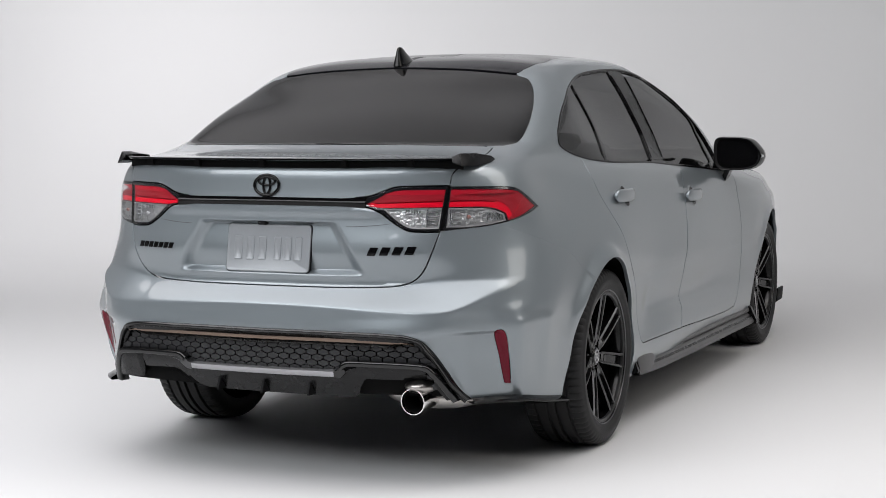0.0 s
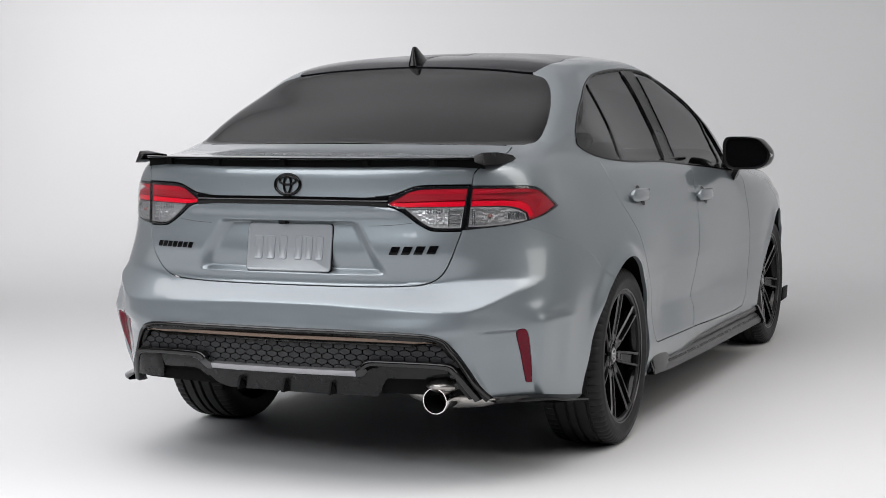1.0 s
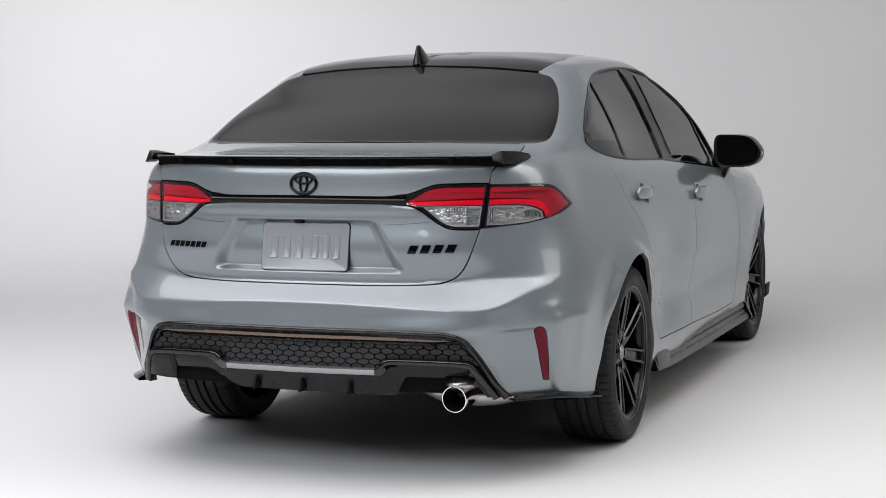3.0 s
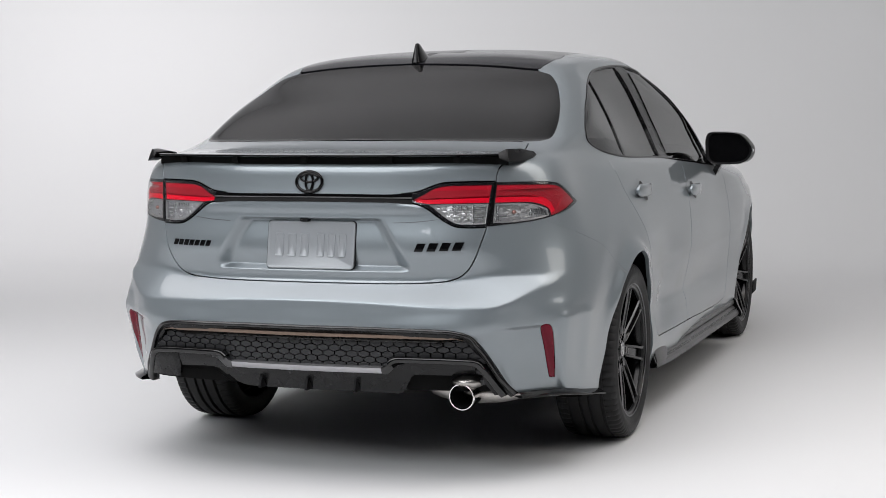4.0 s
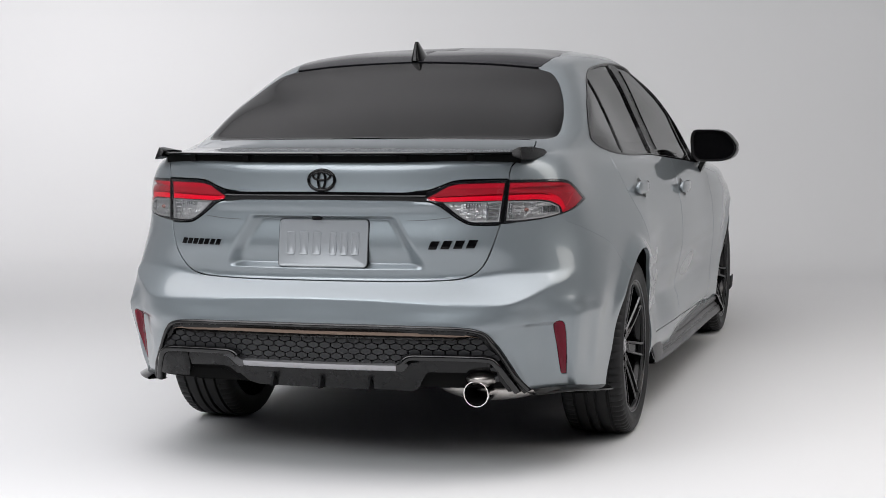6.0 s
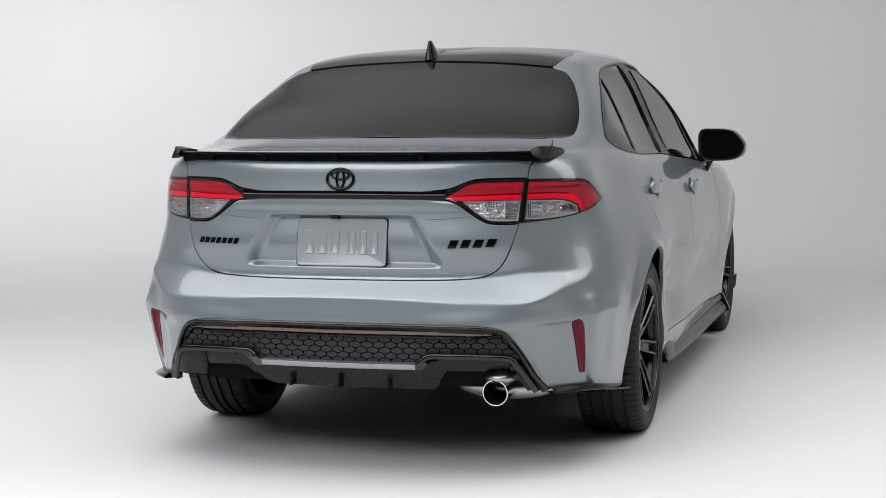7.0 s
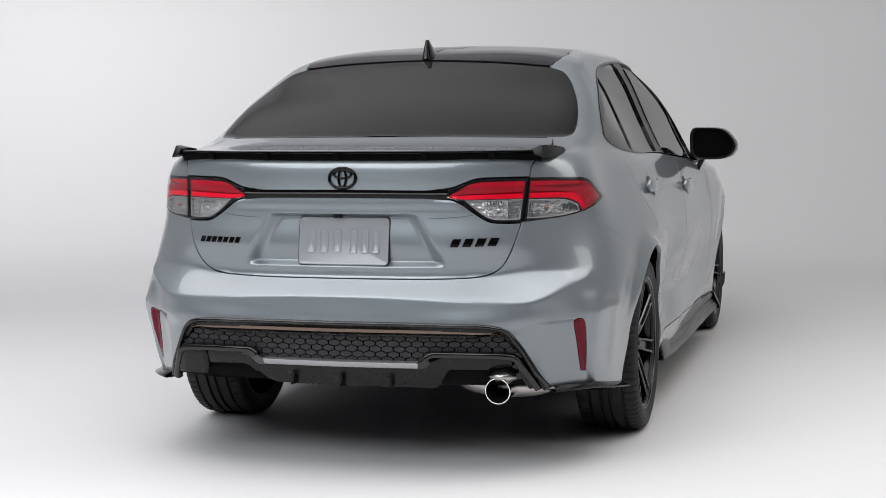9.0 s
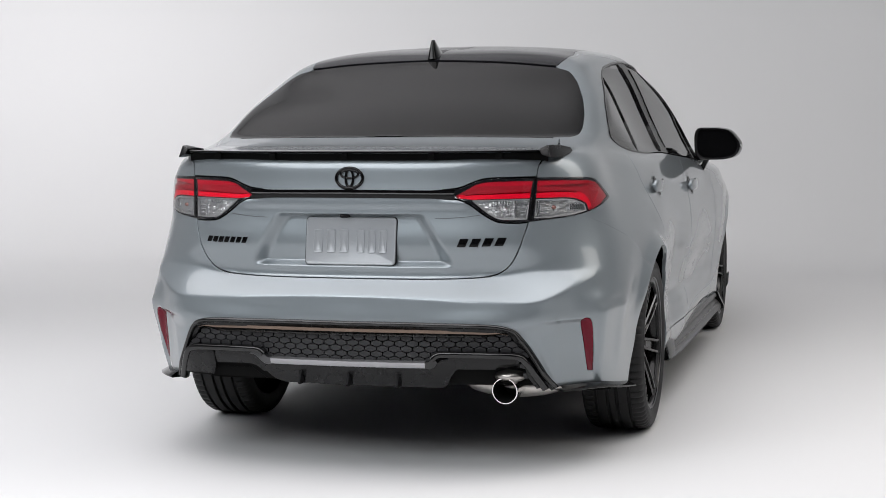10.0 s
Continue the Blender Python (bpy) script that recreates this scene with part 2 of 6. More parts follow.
# the roof's last two sections close over its middle line
for k, zc in ((0.52, 0.022), (0.0, 0.030)):
    RINGS.append([(x * k, 0.82 + (y - 0.82) * (0.3 + 0.7 * k), 1.399 + zc - 0.014 * ((y - 0.8) / 0.55) ** 2) for x, y, _ in RINGS[18]])
NET = np.array(RINGS)                      # ring, station, xyz
NR, NS = NET.shape[:2]


def spline_matrix(knots):
    """The second derivatives of a natural cubic spline, as a matrix on its values."""
    n = len(knots)
    h = np.diff(knots)
    a, b = np.zeros((n, n)), np.zeros((n, n))
    a[0, 0] = a[-1, -1] = 1
    for i in range(1, n - 1):
        a[i, i - 1], a[i, i], a[i, i + 1] = h[i - 1] / 6, (h[i - 1] + h[i]) / 3, h[i] / 6
        b[i, i - 1], b[i, i], b[i, i + 1] = 1 / h[i - 1], -1 / h[i - 1] - 1 / h[i], 1 / h[i]
    return np.linalg.solve(a, b)


def spline_weights(knots, second, u):
    """Rows of weights that give the spline at u from its values."""
    u = np.atleast_1d(u)
    i = np.clip(np.searchsorted(knots, u) - 1, 0, len(knots) - 2)
    h = knots[i + 1] - knots[i]
    a, b = (knots[i + 1] - u) / h, (u - knots[i]) / h
    w = np.zeros((len(u), len(knots)))
    r = np.arange(len(u))
    w[r, i], w[r, i + 1] = a, b
    return w + ((a ** 3 - a) * h * h / 6)[:, None] * second[i] + ((b ** 3 - b) * h * h / 6)[:, None] * second[i + 1]


def mirrored(net):
    """The net with two stations of the other half at each end, so that it passes the middle smoothly."""
    flip = np.array([-1, 1, 1])
    return np.concatenate([net[:, [2, 1]] * flip, net, net[:, [-2, -3]] * flip], axis=1)


FULL = mirrored(NET)
# lengths along the two ways of the loft
S_KNOT = np.array([-0.50399, -0.28039, 0.0, 0.28039, 0.50399, 0.65656, 0.82424, 1.11098, 1.49861, 1.94822, 2.59847, 3.40157, 4.14118, 4.62238, 4.93558, 5.46568, 5.99577, 6.30898])
V_KNOT = np.array([0.0, 0.10539, 0.22662, 0.31239, 0.36436, 0.37647, 0.40231, 0.47485, 0.5615, 0.65229, 0.73378, 0.79539, 0.83981, 0.9658, 1.11336, 1.31174, 1.48571, 1.63033, 1.79698, 2.05693, 2.33721])
S_SECOND, V_SECOND = spline_matrix(S_KNOT), spline_matrix(V_KNOT)
RING_GLASS = 14                            # the ring along the foot of the rear glass
V_LOWER, V_UPPER = spline_matrix(V_KNOT[:RING_GLASS + 1]), spline_matrix(V_KNOT[RING_GLASS:])
S_END = S_KNOT[NS + 1]


def surf(s, v):
    """Points of the bare body surface, one for each pair of s (round the car from the rear middle) and v (up)."""
    s, v = np.atleast_1d(np.asarray(s, float)), np.atleast_1d(np.asarray(v, float))
    ws, wv = spline_weights(S_KNOT, S_SECOND, s), spline_weights(V_KNOT, V_SECOND, v)
    # over the rear the deck and the glass meet at an angle; round the pillars they flow into one
    k = np.clip((0.98 - s) / 0.2, 0, 1)[:, None]
    k = k * k * (3 - 2 * k)
    bent = np.zeros_like(wv)
    up = v >= V_KNOT[RING_GLASS]
    bent[~up, :RING_GLASS + 1] = spline_weights(V_KNOT[:RING_GLASS + 1], V_LOWER, v[~up])
    bent[up, RING_GLASS:] = spline_weights(V_KNOT[RING_GLASS:], V_UPPER, v[up])
    return np.einsum("pr,ps,rsc->pc", wv * (1 - k) + bent * k, ws, FULL)


# ==== lines on the body, as (s, v) on its surface ====
CURVES = {}
CURVES['trunk_seam'] = [(0.63, 1.091), (0.673, 0.986), (0.661, 0.854), (0.645, 0.828), (0.641, 0.788), (0.627, 0.717), (0.611, 0.647), (0.591, 0.607), (0.568, 0.566), (0.544, 0.529), (0.522, 0.503), (0.498, 0.484), (0.471, 0.473), (0.439, 0.467), (0.367, 0.463), (0.257, 0.461), (0.141, 0.461), (0.0, 0.461)]
CURVES['lamp_top'] = [(0.301, 0.752), (0.344, 0.757), (0.367, 0.764), (0.395, 0.776), (0.43, 0.787), (0.508, 0.79), (0.631, 0.79), (0.747, 0.788), (0.857, 0.783), (0.905, 0.774), (0.953, 0.749), (1.02, 0.71)]
CURVES['lamp_bot'] = [(1.02, 0.71), (0.943, 0.69), (0.856, 0.671), (0.764, 0.657), (0.693, 0.651), (0.611, 0.646), (0.522, 0.646), (0.479, 0.65), (0.447, 0.664), (0.416, 0.684), (0.384, 0.708), (0.354, 0.722), (0.303, 0.726)]
CURVES['bumper_seam'] = [(0.802, 0.662), (0.959, 0.61), (1.16, 0.541), (1.249, 0.469)]
CURVES['bumper_low'] = [(1.111, 0.042), (0.955, 0.064), (0.859, 0.081), (0.765, 0.091), (0.666, 0.094)]
CURVES['frame_out'] = [(0.666, 0.094), (0.637, 0.129), (0.603, 0.196), (0.57, 0.258), (0.544, 0.291), (0.508, 0.308), (0.437, 0.316), (0.321, 0.318), (0.202, 0.319), (0.0, 0.319)]
CURVES['door_rear'] = [(1.542, 0.786), (1.556, 0.719), (1.598, 0.640), (1.637, 0.579), (1.664, 0.523), (1.731, 0.454), (1.829, 0.371), (1.880, 0.288), (1.900, 0.220), (1.900, 0.165), (1.912, 0.128), (1.944, 0.1115)]
CURVES['door_low'] = [(1.944, 0.1115), (2.03, 0.1105), (2.403, 0.108), (2.919, 0.086), (3.31, 0.074), (3.445, 0.079)]
CURVES['door_mid'] = [(2.688, 0.806), (2.602, 0.693), (2.546, 0.559), (2.527, 0.465), (2.518, 0.361), (2.535, 0.263), (2.515, 0.195), (2.489, 0.151), (2.45, 0.104)]
CURVES['door_front'] = [(3.445, 0.079), (3.498, 0.122), (3.558, 0.209), (3.528, 0.32), (3.492, 0.439), (3.471, 0.58), (3.515, 0.77)]
CURVES['dlo'] = [(1.357, 1.026), (1.296, 1.087), (1.196, 1.153), (1.12, 1.214), (1.082, 1.262), (1.06, 1.311), (1.064, 1.358), (1.097, 1.402), (1.168, 1.445), (1.282, 1.481), (1.401, 1.507), (1.497, 1.529), (1.57, 1.549), (1.636, 1.569), (1.696, 1.586), (1.755, 1.6), (1.811, 1.608), (1.869, 1.615), (1.93, 1.621), (1.942, 1.622), (2.222, 1.641), (2.546, 1.653), (2.88, 1.657), (3.362, 1.648), (3.801, 1.6), (3.705, 1.521), (3.517, 1.429), (3.465, 1.326), (3.421, 1.212), (3.384, 1.072), (3.365, 0.83), (3.248, 0.81), (3.027, 0.819), (2.685, 0.827), (2.469, 0.838), (2.087, 0.879), (1.869, 0.872), (1.819, 0.872), (1.775, 0.873), (1.729, 0.875), (1.677, 0.878), (1.63, 0.883), (1.58, 0.894), (1.532, 0.909), (1.482, 0.934), (1.433, 0.968), (1.379, 1.008)]
CURVES['glass_side'] = [(0.576, 1.602), (0.636, 1.578), (0.664, 1.517), (0.68, 1.431), (0.707, 1.321), (0.732, 1.217), (0.737, 1.139), (0.716, 1.105), (0.675, 1.088)]
CURVES['glass_bot'] = [(0.675, 1.088), (0.462, 1.101), (0.255, 1.111), (-0.046, 1.117), (0.0, 1.118)]
CURVES['glass_top'] = [(0.576, 1.602), (0.442, 1.606), (0.232, 1.614), (0.068, 1.622), (0.0, 1.625)]
CURVES['pane_q'] = [(1.581, 1.501), (1.616, 1.462), (1.658, 1.424), (1.702, 1.387), (1.741, 1.352), (1.775, 1.32), (1.801, 1.287), (1.819, 1.255), (1.831, 1.222), (1.836, 1.187), (1.837, 1.146), (1.829, 1.091), (1.814, 1.004), (1.802, 0.899)]
CURVES['pane_b0'] = [(2.321, 1.597), (2.327, 1.555), (2.338, 1.517), (2.354, 1.48), (2.377, 1.442), (2.404, 1.405), (2.432, 1.367), (2.457, 1.331), (2.471, 1.294), (2.473, 1.253), (2.463, 1.211), (2.446, 1.164), (2.421, 1.103), (2.366, 0.884)]
CURVES['pane_b1'] = [(2.623, 1.605), (2.585, 1.562), (2.566, 1.523), (2.561, 1.485), (2.569, 1.447), (2.585, 1.409), (2.604, 1.371), (2.621, 1.332), (2.63, 1.294), (2.626, 1.25), (2.614, 1.204), (2.596, 1.153), (2.573, 1.08), (2.53, 0.854)]
CURVES['pane_f'] = [(3.458, 1.398), (3.311, 1.3), (3.246, 1.188), (3.225, 0.826)]
CURVES['reflector'] = [(0.751, 0.311), (0.757, 0.317), (0.776, 0.317), (0.786, 0.305), (0.798, 0.237), (0.804, 0.141), (0.804, 0.132), (0.8, 0.132), (0.783, 0.134), (0.78, 0.136), (0.777, 0.154), (0.767, 0.223)]
CURVES['arch_rear'] = [(1.101, 0.0), (1.117, 0.074), (1.148, 0.161), (1.159, 0.235), (1.182, 0.304), (1.221, 0.367), (1.276, 0.426), (1.342, 0.469), (1.415, 0.495), (1.486, 0.500), (1.559, 0.478), (1.632, 0.442), (1.694, 0.397), (1.735, 0.358), (1.767, 0.320), (1.793, 0.285), (1.811, 0.245), (1.818, 0.195), (1.815, 0.14), (1.808, 0.05), (1.804, 0.0)]
CURVES['arch_front'] = [(3.761, 0.0), (3.779, 0.073), (3.808, 0.159), (3.822, 0.233), (3.849, 0.303), (3.89, 0.366), (3.939, 0.427), (3.999, 0.469), (4.065, 0.493), (4.134, 0.502), (4.203, 0.495), (4.269, 0.474), (4.328, 0.434), (4.373, 0.374), (4.414, 0.314), (4.441, 0.246), (4.457, 0.179), (4.475, 0.063), (4.485, 0.001)]
CURVES['roof_edge'] = [(0.578, 1.620), (0.615, 1.672), (0.725, 1.760), (1.20, 1.838), (2.05, 1.868), (2.79, 1.870), (3.868, 1.838), (4.332, 1.74)]


# ==== building helpers ====
def mesh_of(name, verts, faces, material, smooth=True):
    me = bpy.data.meshes.new(name)
    me.from_pydata([tuple(map(float, v)) for v in verts], [], [tuple(map(int, f)) for f in faces])
    me.materials.append(material)
    if smooth:
        me.polygons.foreach_set("use_smooth", [True] * len(me.polygons))
    me.update()
    return me


def add(name, me, parent=None, label="", m=None):
    ob = new(name, me)
    if parent is not None:
        ob.parent = parent
    if m is not None:
        ob.matrix_basis = m
    if label:
        tagged(ob, label)
    return ob


def part(name, bm, mat, parent, label="", m=None, smooth=True, angle=35):
    """Links a bmesh as one mesh object under a thing or a part."""
    bmesh.ops.recalc_face_normals(bm, faces=bm.faces)
    me = bpy.data.meshes.new(name)
    bm.to_mesh(me)
    bm.free()
    me.materials.append(mat)
    if smooth:
        me.polygons.foreach_set("use_smooth", [True] * len(me.polygons))
        me.set_sharp_from_angle(angle=radians(angle))
    return add(name, me, parent, label, m)


def curve_pts(pts, step=0.012, closed=False):
    """A smooth line (centripetal Catmull-Rom) through points, sampled at about step."""
    p = np.array(pts, float)
    n = len(p)
    ext = np.vstack([p[-1], p, p[0], p[1]]) if closed else np.vstack([2 * p[0] - p[1], p, 2 * p[-1] - p[-2]])
    out = []
    for i in range(n if closed else n - 1):
        a, b, c, d = ext[i:i + 4]
        t1 = np.linalg.norm(b - a) ** 0.5 + 1e-9
        t2 = t1 + np.linalg.norm(c - b) ** 0.5 + 1e-9
        t3 = t2 + np.linalg.norm(d - c) ** 0.5 + 1e-9
        k = max(1, int(np.ceil(np.linalg.norm(c - b) / step)))
        for t in np.linspace(t1, t2, k, endpoint=False):
            a1, a2, a3 = a + (b - a) * t / t1, b + (c - b) * (t - t1) / (t2 - t1), c + (d - c) * (t - t2) / (t3 - t2)
            b1, b2 = a1 + (a2 - a1) * t / t2, a2 + (a3 - a2) * (t - t1) / (t3 - t1)
            out.append(b1 + (b2 - b1) * (t - t1) / (t2 - t1))
    if not closed:
        out.append(p[-1])
    return np.array(out)


LINES = {name: curve_pts(pts, 0.012, closed=name in ("dlo", "reflector")) for name, pts in CURVES.items()}


def nearest_index(line, p):
    return int(((line - np.array(p)) ** 2).sum(1).argmin())


def inside(poly, pts):
    """Which points lie in a polygon of the (s, v) plane."""
    x, y = pts[:, 0], pts[:, 1]
    x1, y1 = poly[:, 0], poly[:, 1]
    x2, y2 = np.roll(x1, -1), np.roll(y1, -1)
    hit = np.zeros(len(pts), bool)
    for a, b, c, d in zip(x1, y1, x2, y2):
        if b != d:
            hit ^= ((b > y) != (d > y)) & (x < (c - a) * (y - b) / (d - b) + a)
    return hit


def edge_distance(poly, pts):
    """Distance of points of a plane to a polygon's outline."""
    best = np.full(len(pts), 9.0)
    for a, b in zip(poly, np.roll(poly, -1, axis=0)):
        ab = b - a
        t = np.clip(((pts - a) @ ab) / (ab @ ab + 1e-12), 0, 1)
        best = np.minimum(best, np.linalg.norm(pts - a - t[:, None] * ab, axis=1))
    return best


def smoothstep(x):
    x = np.clip(x, 0, 1)
    return x * x * (3 - 2 * x)


SCOOP = np.array([(0.560, 0.512), (0.752, 0.512), (0.785, 0.22), (0.68, 0.22)])


S_CORNER = 0.822                           # where the rear face turns into the flank


def near_line(line, s, v):
    """Distance of (s, v) points to an open line."""
    best = np.full(len(s), 9.0)
    q = np.stack([s, v], 1)
    for a, b in zip(line[:-1], line[1:]):
        ab = b - a
        k = np.clip(((q - a) @ ab) / (ab @ ab + 1e-12), 0, 1)
        best = np.minimum(best, np.linalg.norm(q - a - k[:, None] * ab, axis=1))
    return best


def body(s, v):
    """Points of the finished surface on both halves (s below 0 is the left), with its pressed forms."""
    s, v = np.asarray(s, float), np.asarray(v, float)
    p = surf(np.abs(s), v)
    rear = (np.abs(s) < 1.25) & (v < 0.8)
    if rear.any():
        q = p[rear]
        xz = q[:, [0, 2]]
        # the bay for the plate is pressed in, deepest below its upper edge
        zb = q[:, 2]
        half = 0.352 - 0.095 * np.clip((zb - 0.68) / 0.172, 0, 1) ** 1.2
        depth = 0.036 * (0.86 + 0.14 * np.clip((zb - 0.68) / 0.17, 0, 1))
        q[:, 1] += depth * smoothstep((0.854 - zb) / 0.013) * smoothstep((zb - 0.678) / 0.022) * smoothstep((half - np.abs(xz[:, 0])) / 0.055)
        # a narrow step along the foot of the black bar
        q[:, 1] -= 0.006 * smoothstep((0.903 - zb) / 0.013) * smoothstep((zb - 0.856) / 0.035) * smoothstep((0.43 - np.abs(xz[:, 0])) / 0.08)
        # the bumper's crest: a sloping shelf above a crisp edge, rising and dying away round the corner
        ss, vv, zb = np.abs(s[rear]), v[rear], q[:, 2]
        ax = np.abs(q[:, 0])
        z_top = 0.648 + 0.022 * smoothstep((ax - 0.45) / 0.16)
        zc = np.minimum(0.592 - 0.075 * ax ** 2 + 0.305 * (ax - 0.60 + np.sqrt((ax - 0.60) ** 2 + 0.04 ** 2)), z_top - 0.001)
        k = 0.66 - 0.14 * smoothstep((ax - 0.15) / 0.45)
        big = k * (z_top - zc)
        shelf, face = k * (z_top - zb), big * (1 + (zb - zc) / 0.13)
        ridge = 0.5 * (shelf + face - np.sqrt((shelf - face) ** 2 + 0.0035 ** 2))
        ridge = 0.5 * (ridge + np.sqrt(ridge ** 2 + 0.0025 ** 2)) * smoothstep((0.90 - ss) / 0.10) * smoothstep((zb - 0.44) / 0.06)
        turn = np.interp(ss, [0, 0.35, 0.6, 0.75, 0.9], [0, 0.12, 0.52, 0.80, 1.05])
        q += ridge[:, None] * np.stack([np.sin(turn), -np.cos(turn), np.zeros(len(q))], 1)
        xz = q[:, [0, 2]]
        # the bumper's corner steps in below a short crease
        d = edge_distance(SCOOP, xz) * np.where(inside(SCOOP, xz), 1, -1)
        away = smoothstep((xz[:, 0] - 0.58) / 0.13)
        inward = np.stack([-0.55 * np.ones(len(q)), 0.83 * np.ones(len(q)), np.zeros(len(q))], 1)
        q += (0.015 * away * smoothstep(d / 0.016))[:, None] * inward
        # an upright crease where the rear face meets the flank
        d = ss - S_CORNER - 0.10 * np.maximum(0, vv - 0.44)
        fold = 0.14 * (0.050 - np.sqrt(d * d + (0.008 + 0.045 * smoothstep((vv - 0.34) / 0.12)) ** 2)) * smoothstep((0.17 - np.abs(d)) / 0.10)
        fold *= smoothstep((vv - 0.09) / 0.10) * smoothstep((0.46 - vv) / 0.15)
        # a ledge on the flank that dies away towards the wheel arch
        fold += 0.0085 * (1 - smoothstep((vv - 0.332) / 0.036)) * smoothstep((vv - 0.05) / 0.20) * smoothstep((ss - 0.80) / 0.05) * smoothstep((1.07 - ss) / 0.12)
        q += fold[:, None] * np.array([0.82, -0.57, 0.0])
        p[rear] = q
    flank = (np.abs(s) > 1.9) & (np.abs(s) < 3.4) & (v < 0.5)
    if flank.any():
        # a long hollow low on the doors whose floor turns up
        q, ss, vv = p[flank], np.abs(s[flank]), v[flank]
        w = vv - (0.214 - 0.010 * (ss - 2.0))
        fade = smoothstep((ss - 1.96) / 0.14) * smoothstep((3.36 - ss) / 0.45)
        q[:, 0] -= 0.012 * fade * smoothstep((w + 0.026) / 0.052) * (1 - smoothstep((w - 0.024) / 0.20))
        p[flank] = q
    tuck = (np.abs(s) > 1.44) & (np.abs(s) < 2.4) & (v < 0.58)
    if tuck.any():
        # the door's foot draws in behind the rear wheel's arch
        ss, vv = np.abs(s[tuck]), v[tuck]
        p[tuck, 0] -= 0.020 * smoothstep((ss - 1.46) / 0.26) * (1 - smoothstep((ss - 1.95) / 0.42)) * (1 - smoothstep((vv - 0.36) / 0.20))
    # the arches' lips are flared
    for name, lo, hi, lip_out in (("arch_rear", 0.90, 2.10, 0.014), ("arch_front", 3.55, 4.70, 0.006)):
        near = (np.abs(s) > lo) & (np.abs(s) < hi) & (v < 0.72)
        if near.any():
            d = near_line(LINES[name], np.abs(s[near]), v[near])
            high = smoothstep((v[near] - 0.22) / 0.16) * (1 - 0.7 * smoothstep((np.abs(s[near]) - lo - 0.56) / 0.22))
            p[near, 0] += high * (lip_out * (1 - smoothstep(d / 0.055)) - 0.5 * lip_out * smoothstep(d / 0.07) * (1 - smoothstep((d - 0.07) / 0.12)))
    p[:, 0] *= np.where(s < 0, -1, 1)
    return p


def flip(line):
    return line * np.array([-1, 1])


def both(line):
    """A half outline that starts and ends on the middle line, closed over both halves."""
    return np.vstack([line, flip(line)[::-1]])


def panel(name, outline, parent, mat, holes=(), step=0.016, depth=0.014, gap=0.0028, lift=0.0, label="", fine=(), at=None, centre=(0, 1.2, 0.75), open_at=None):
    """A sheet cut out of the body surface along an outline, less holes, with its edges turned in."""
    lo, hi = outline.min(0), outline.max(0)
    gx = np.arange(lo[0] + step * 0.37, hi[0], step)
    gy = np.arange(lo[1] + step * 0.31, hi[1], step)
    grid = np.stack(np.meshgrid(gx, gy, indexing="ij"), -1).reshape(-1, 2)
    for f in fine:
        fx = np.arange(f[0], f[1], f[4])
        fy = np.arange(f[2], f[3], f[4])
        g = np.stack(np.meshgrid(fx, fy, indexing="ij"), -1).reshape(-1, 2)
        keep = (grid[:, 0] < f[0]) | (grid[:, 0] > f[1]) | (grid[:, 1] < f[2]) | (grid[:, 1] > f[3])
        grid = np.vstack([grid[keep], g])
    lines = [outline, *holes]
    ok = inside(outline, grid) & (edge_distance(outline, grid) > 0.004)
    for h in holes:
        ok &= ~inside(h, grid) & (edge_distance(h, grid) > 0.004)
    grid = grid[ok]
    pts, edges = [Vector(g) for g in grid], []
    for ln in lines:
        first = len(pts)
        pts += [Vector(q) for q in ln]
        edges += [(first + i, first + (i + 1) % len(ln)) for i in range(len(ln))]
    vs, _, fs, *_ = geometry.delaunay_2d_cdt(pts, edges, [], 0, 1e-5)
    vs = np.array([tuple(q) for q in vs])
    fs = np.array([tuple(f) for f in fs])
    mid = vs[fs].mean(1)
    keep = inside(outline, mid)
    for h in holes:
        keep &= ~inside(h, mid)
    fs = fs[keep]
    used = np.unique(fs)
    back = np.full(len(vs), -1)
    back[used] = np.arange(len(used))
    vs, fs = vs[used], back[fs]
    at = at or body
    e = 0.0015
    p = at(vs[:, 0], vs[:, 1])
    nrm = np.cross(at(vs[:, 0] + e, vs[:, 1]) - at(vs[:, 0] - e, vs[:, 1]), at(vs[:, 0], vs[:, 1] + e) - at(vs[:, 0], vs[:, 1] - e))
    nrm /= np.linalg.norm(nrm, axis=1, keepdims=True) + 1e-12
    out = np.cross(p[fs[:, 1]] - p[fs[:, 0]], p[fs[:, 2]] - p[fs[:, 0]])
    turn = (out * nrm[fs[:, 0]]).sum(1) < 0
    fs[turn] = fs[turn][:, ::-1]
    # all normals point away from the car
    sign = np.sign(((p - np.array(centre)) * nrm).sum(1).sum())
    nrm = nrm * sign
    if sign < 0:
        fs = fs[:, ::-1]
    p = p + nrm * lift
    count = {}
    for a, b, c in fs:
        for e in ((a, b), (b, c), (c, a)):
            count[e] = count.get(e, 0) + 1
    rim = [e for e in count if (e[1], e[0]) not in count]
    if open_at is not None:
        mid_line = open_at(vs)
        rim = [e for e in rim if not (mid_line[e[0]] and mid_line[e[1]])]
        nrm[mid_line, 0] = 0
    shift = np.zeros_like(p)
    times = np.zeros(len(p))
    for a, b in rim:
        t = p[b] - p[a]
        w = np.cross(nrm[a], t / (np.linalg.norm(t) + 1e-9))
        for i in (a, b):
            shift[i] += w
            times[i] += 1
    on = times > 0
    length = np.linalg.norm(shift, axis=1)
    shift[on] = shift[on] / np.maximum(length[on], 1e-6)[:, None] * gap
    p[on] += shift[on]
    verts, normals, faces = list(p), list(nrm), [tuple(f) for f in fs]
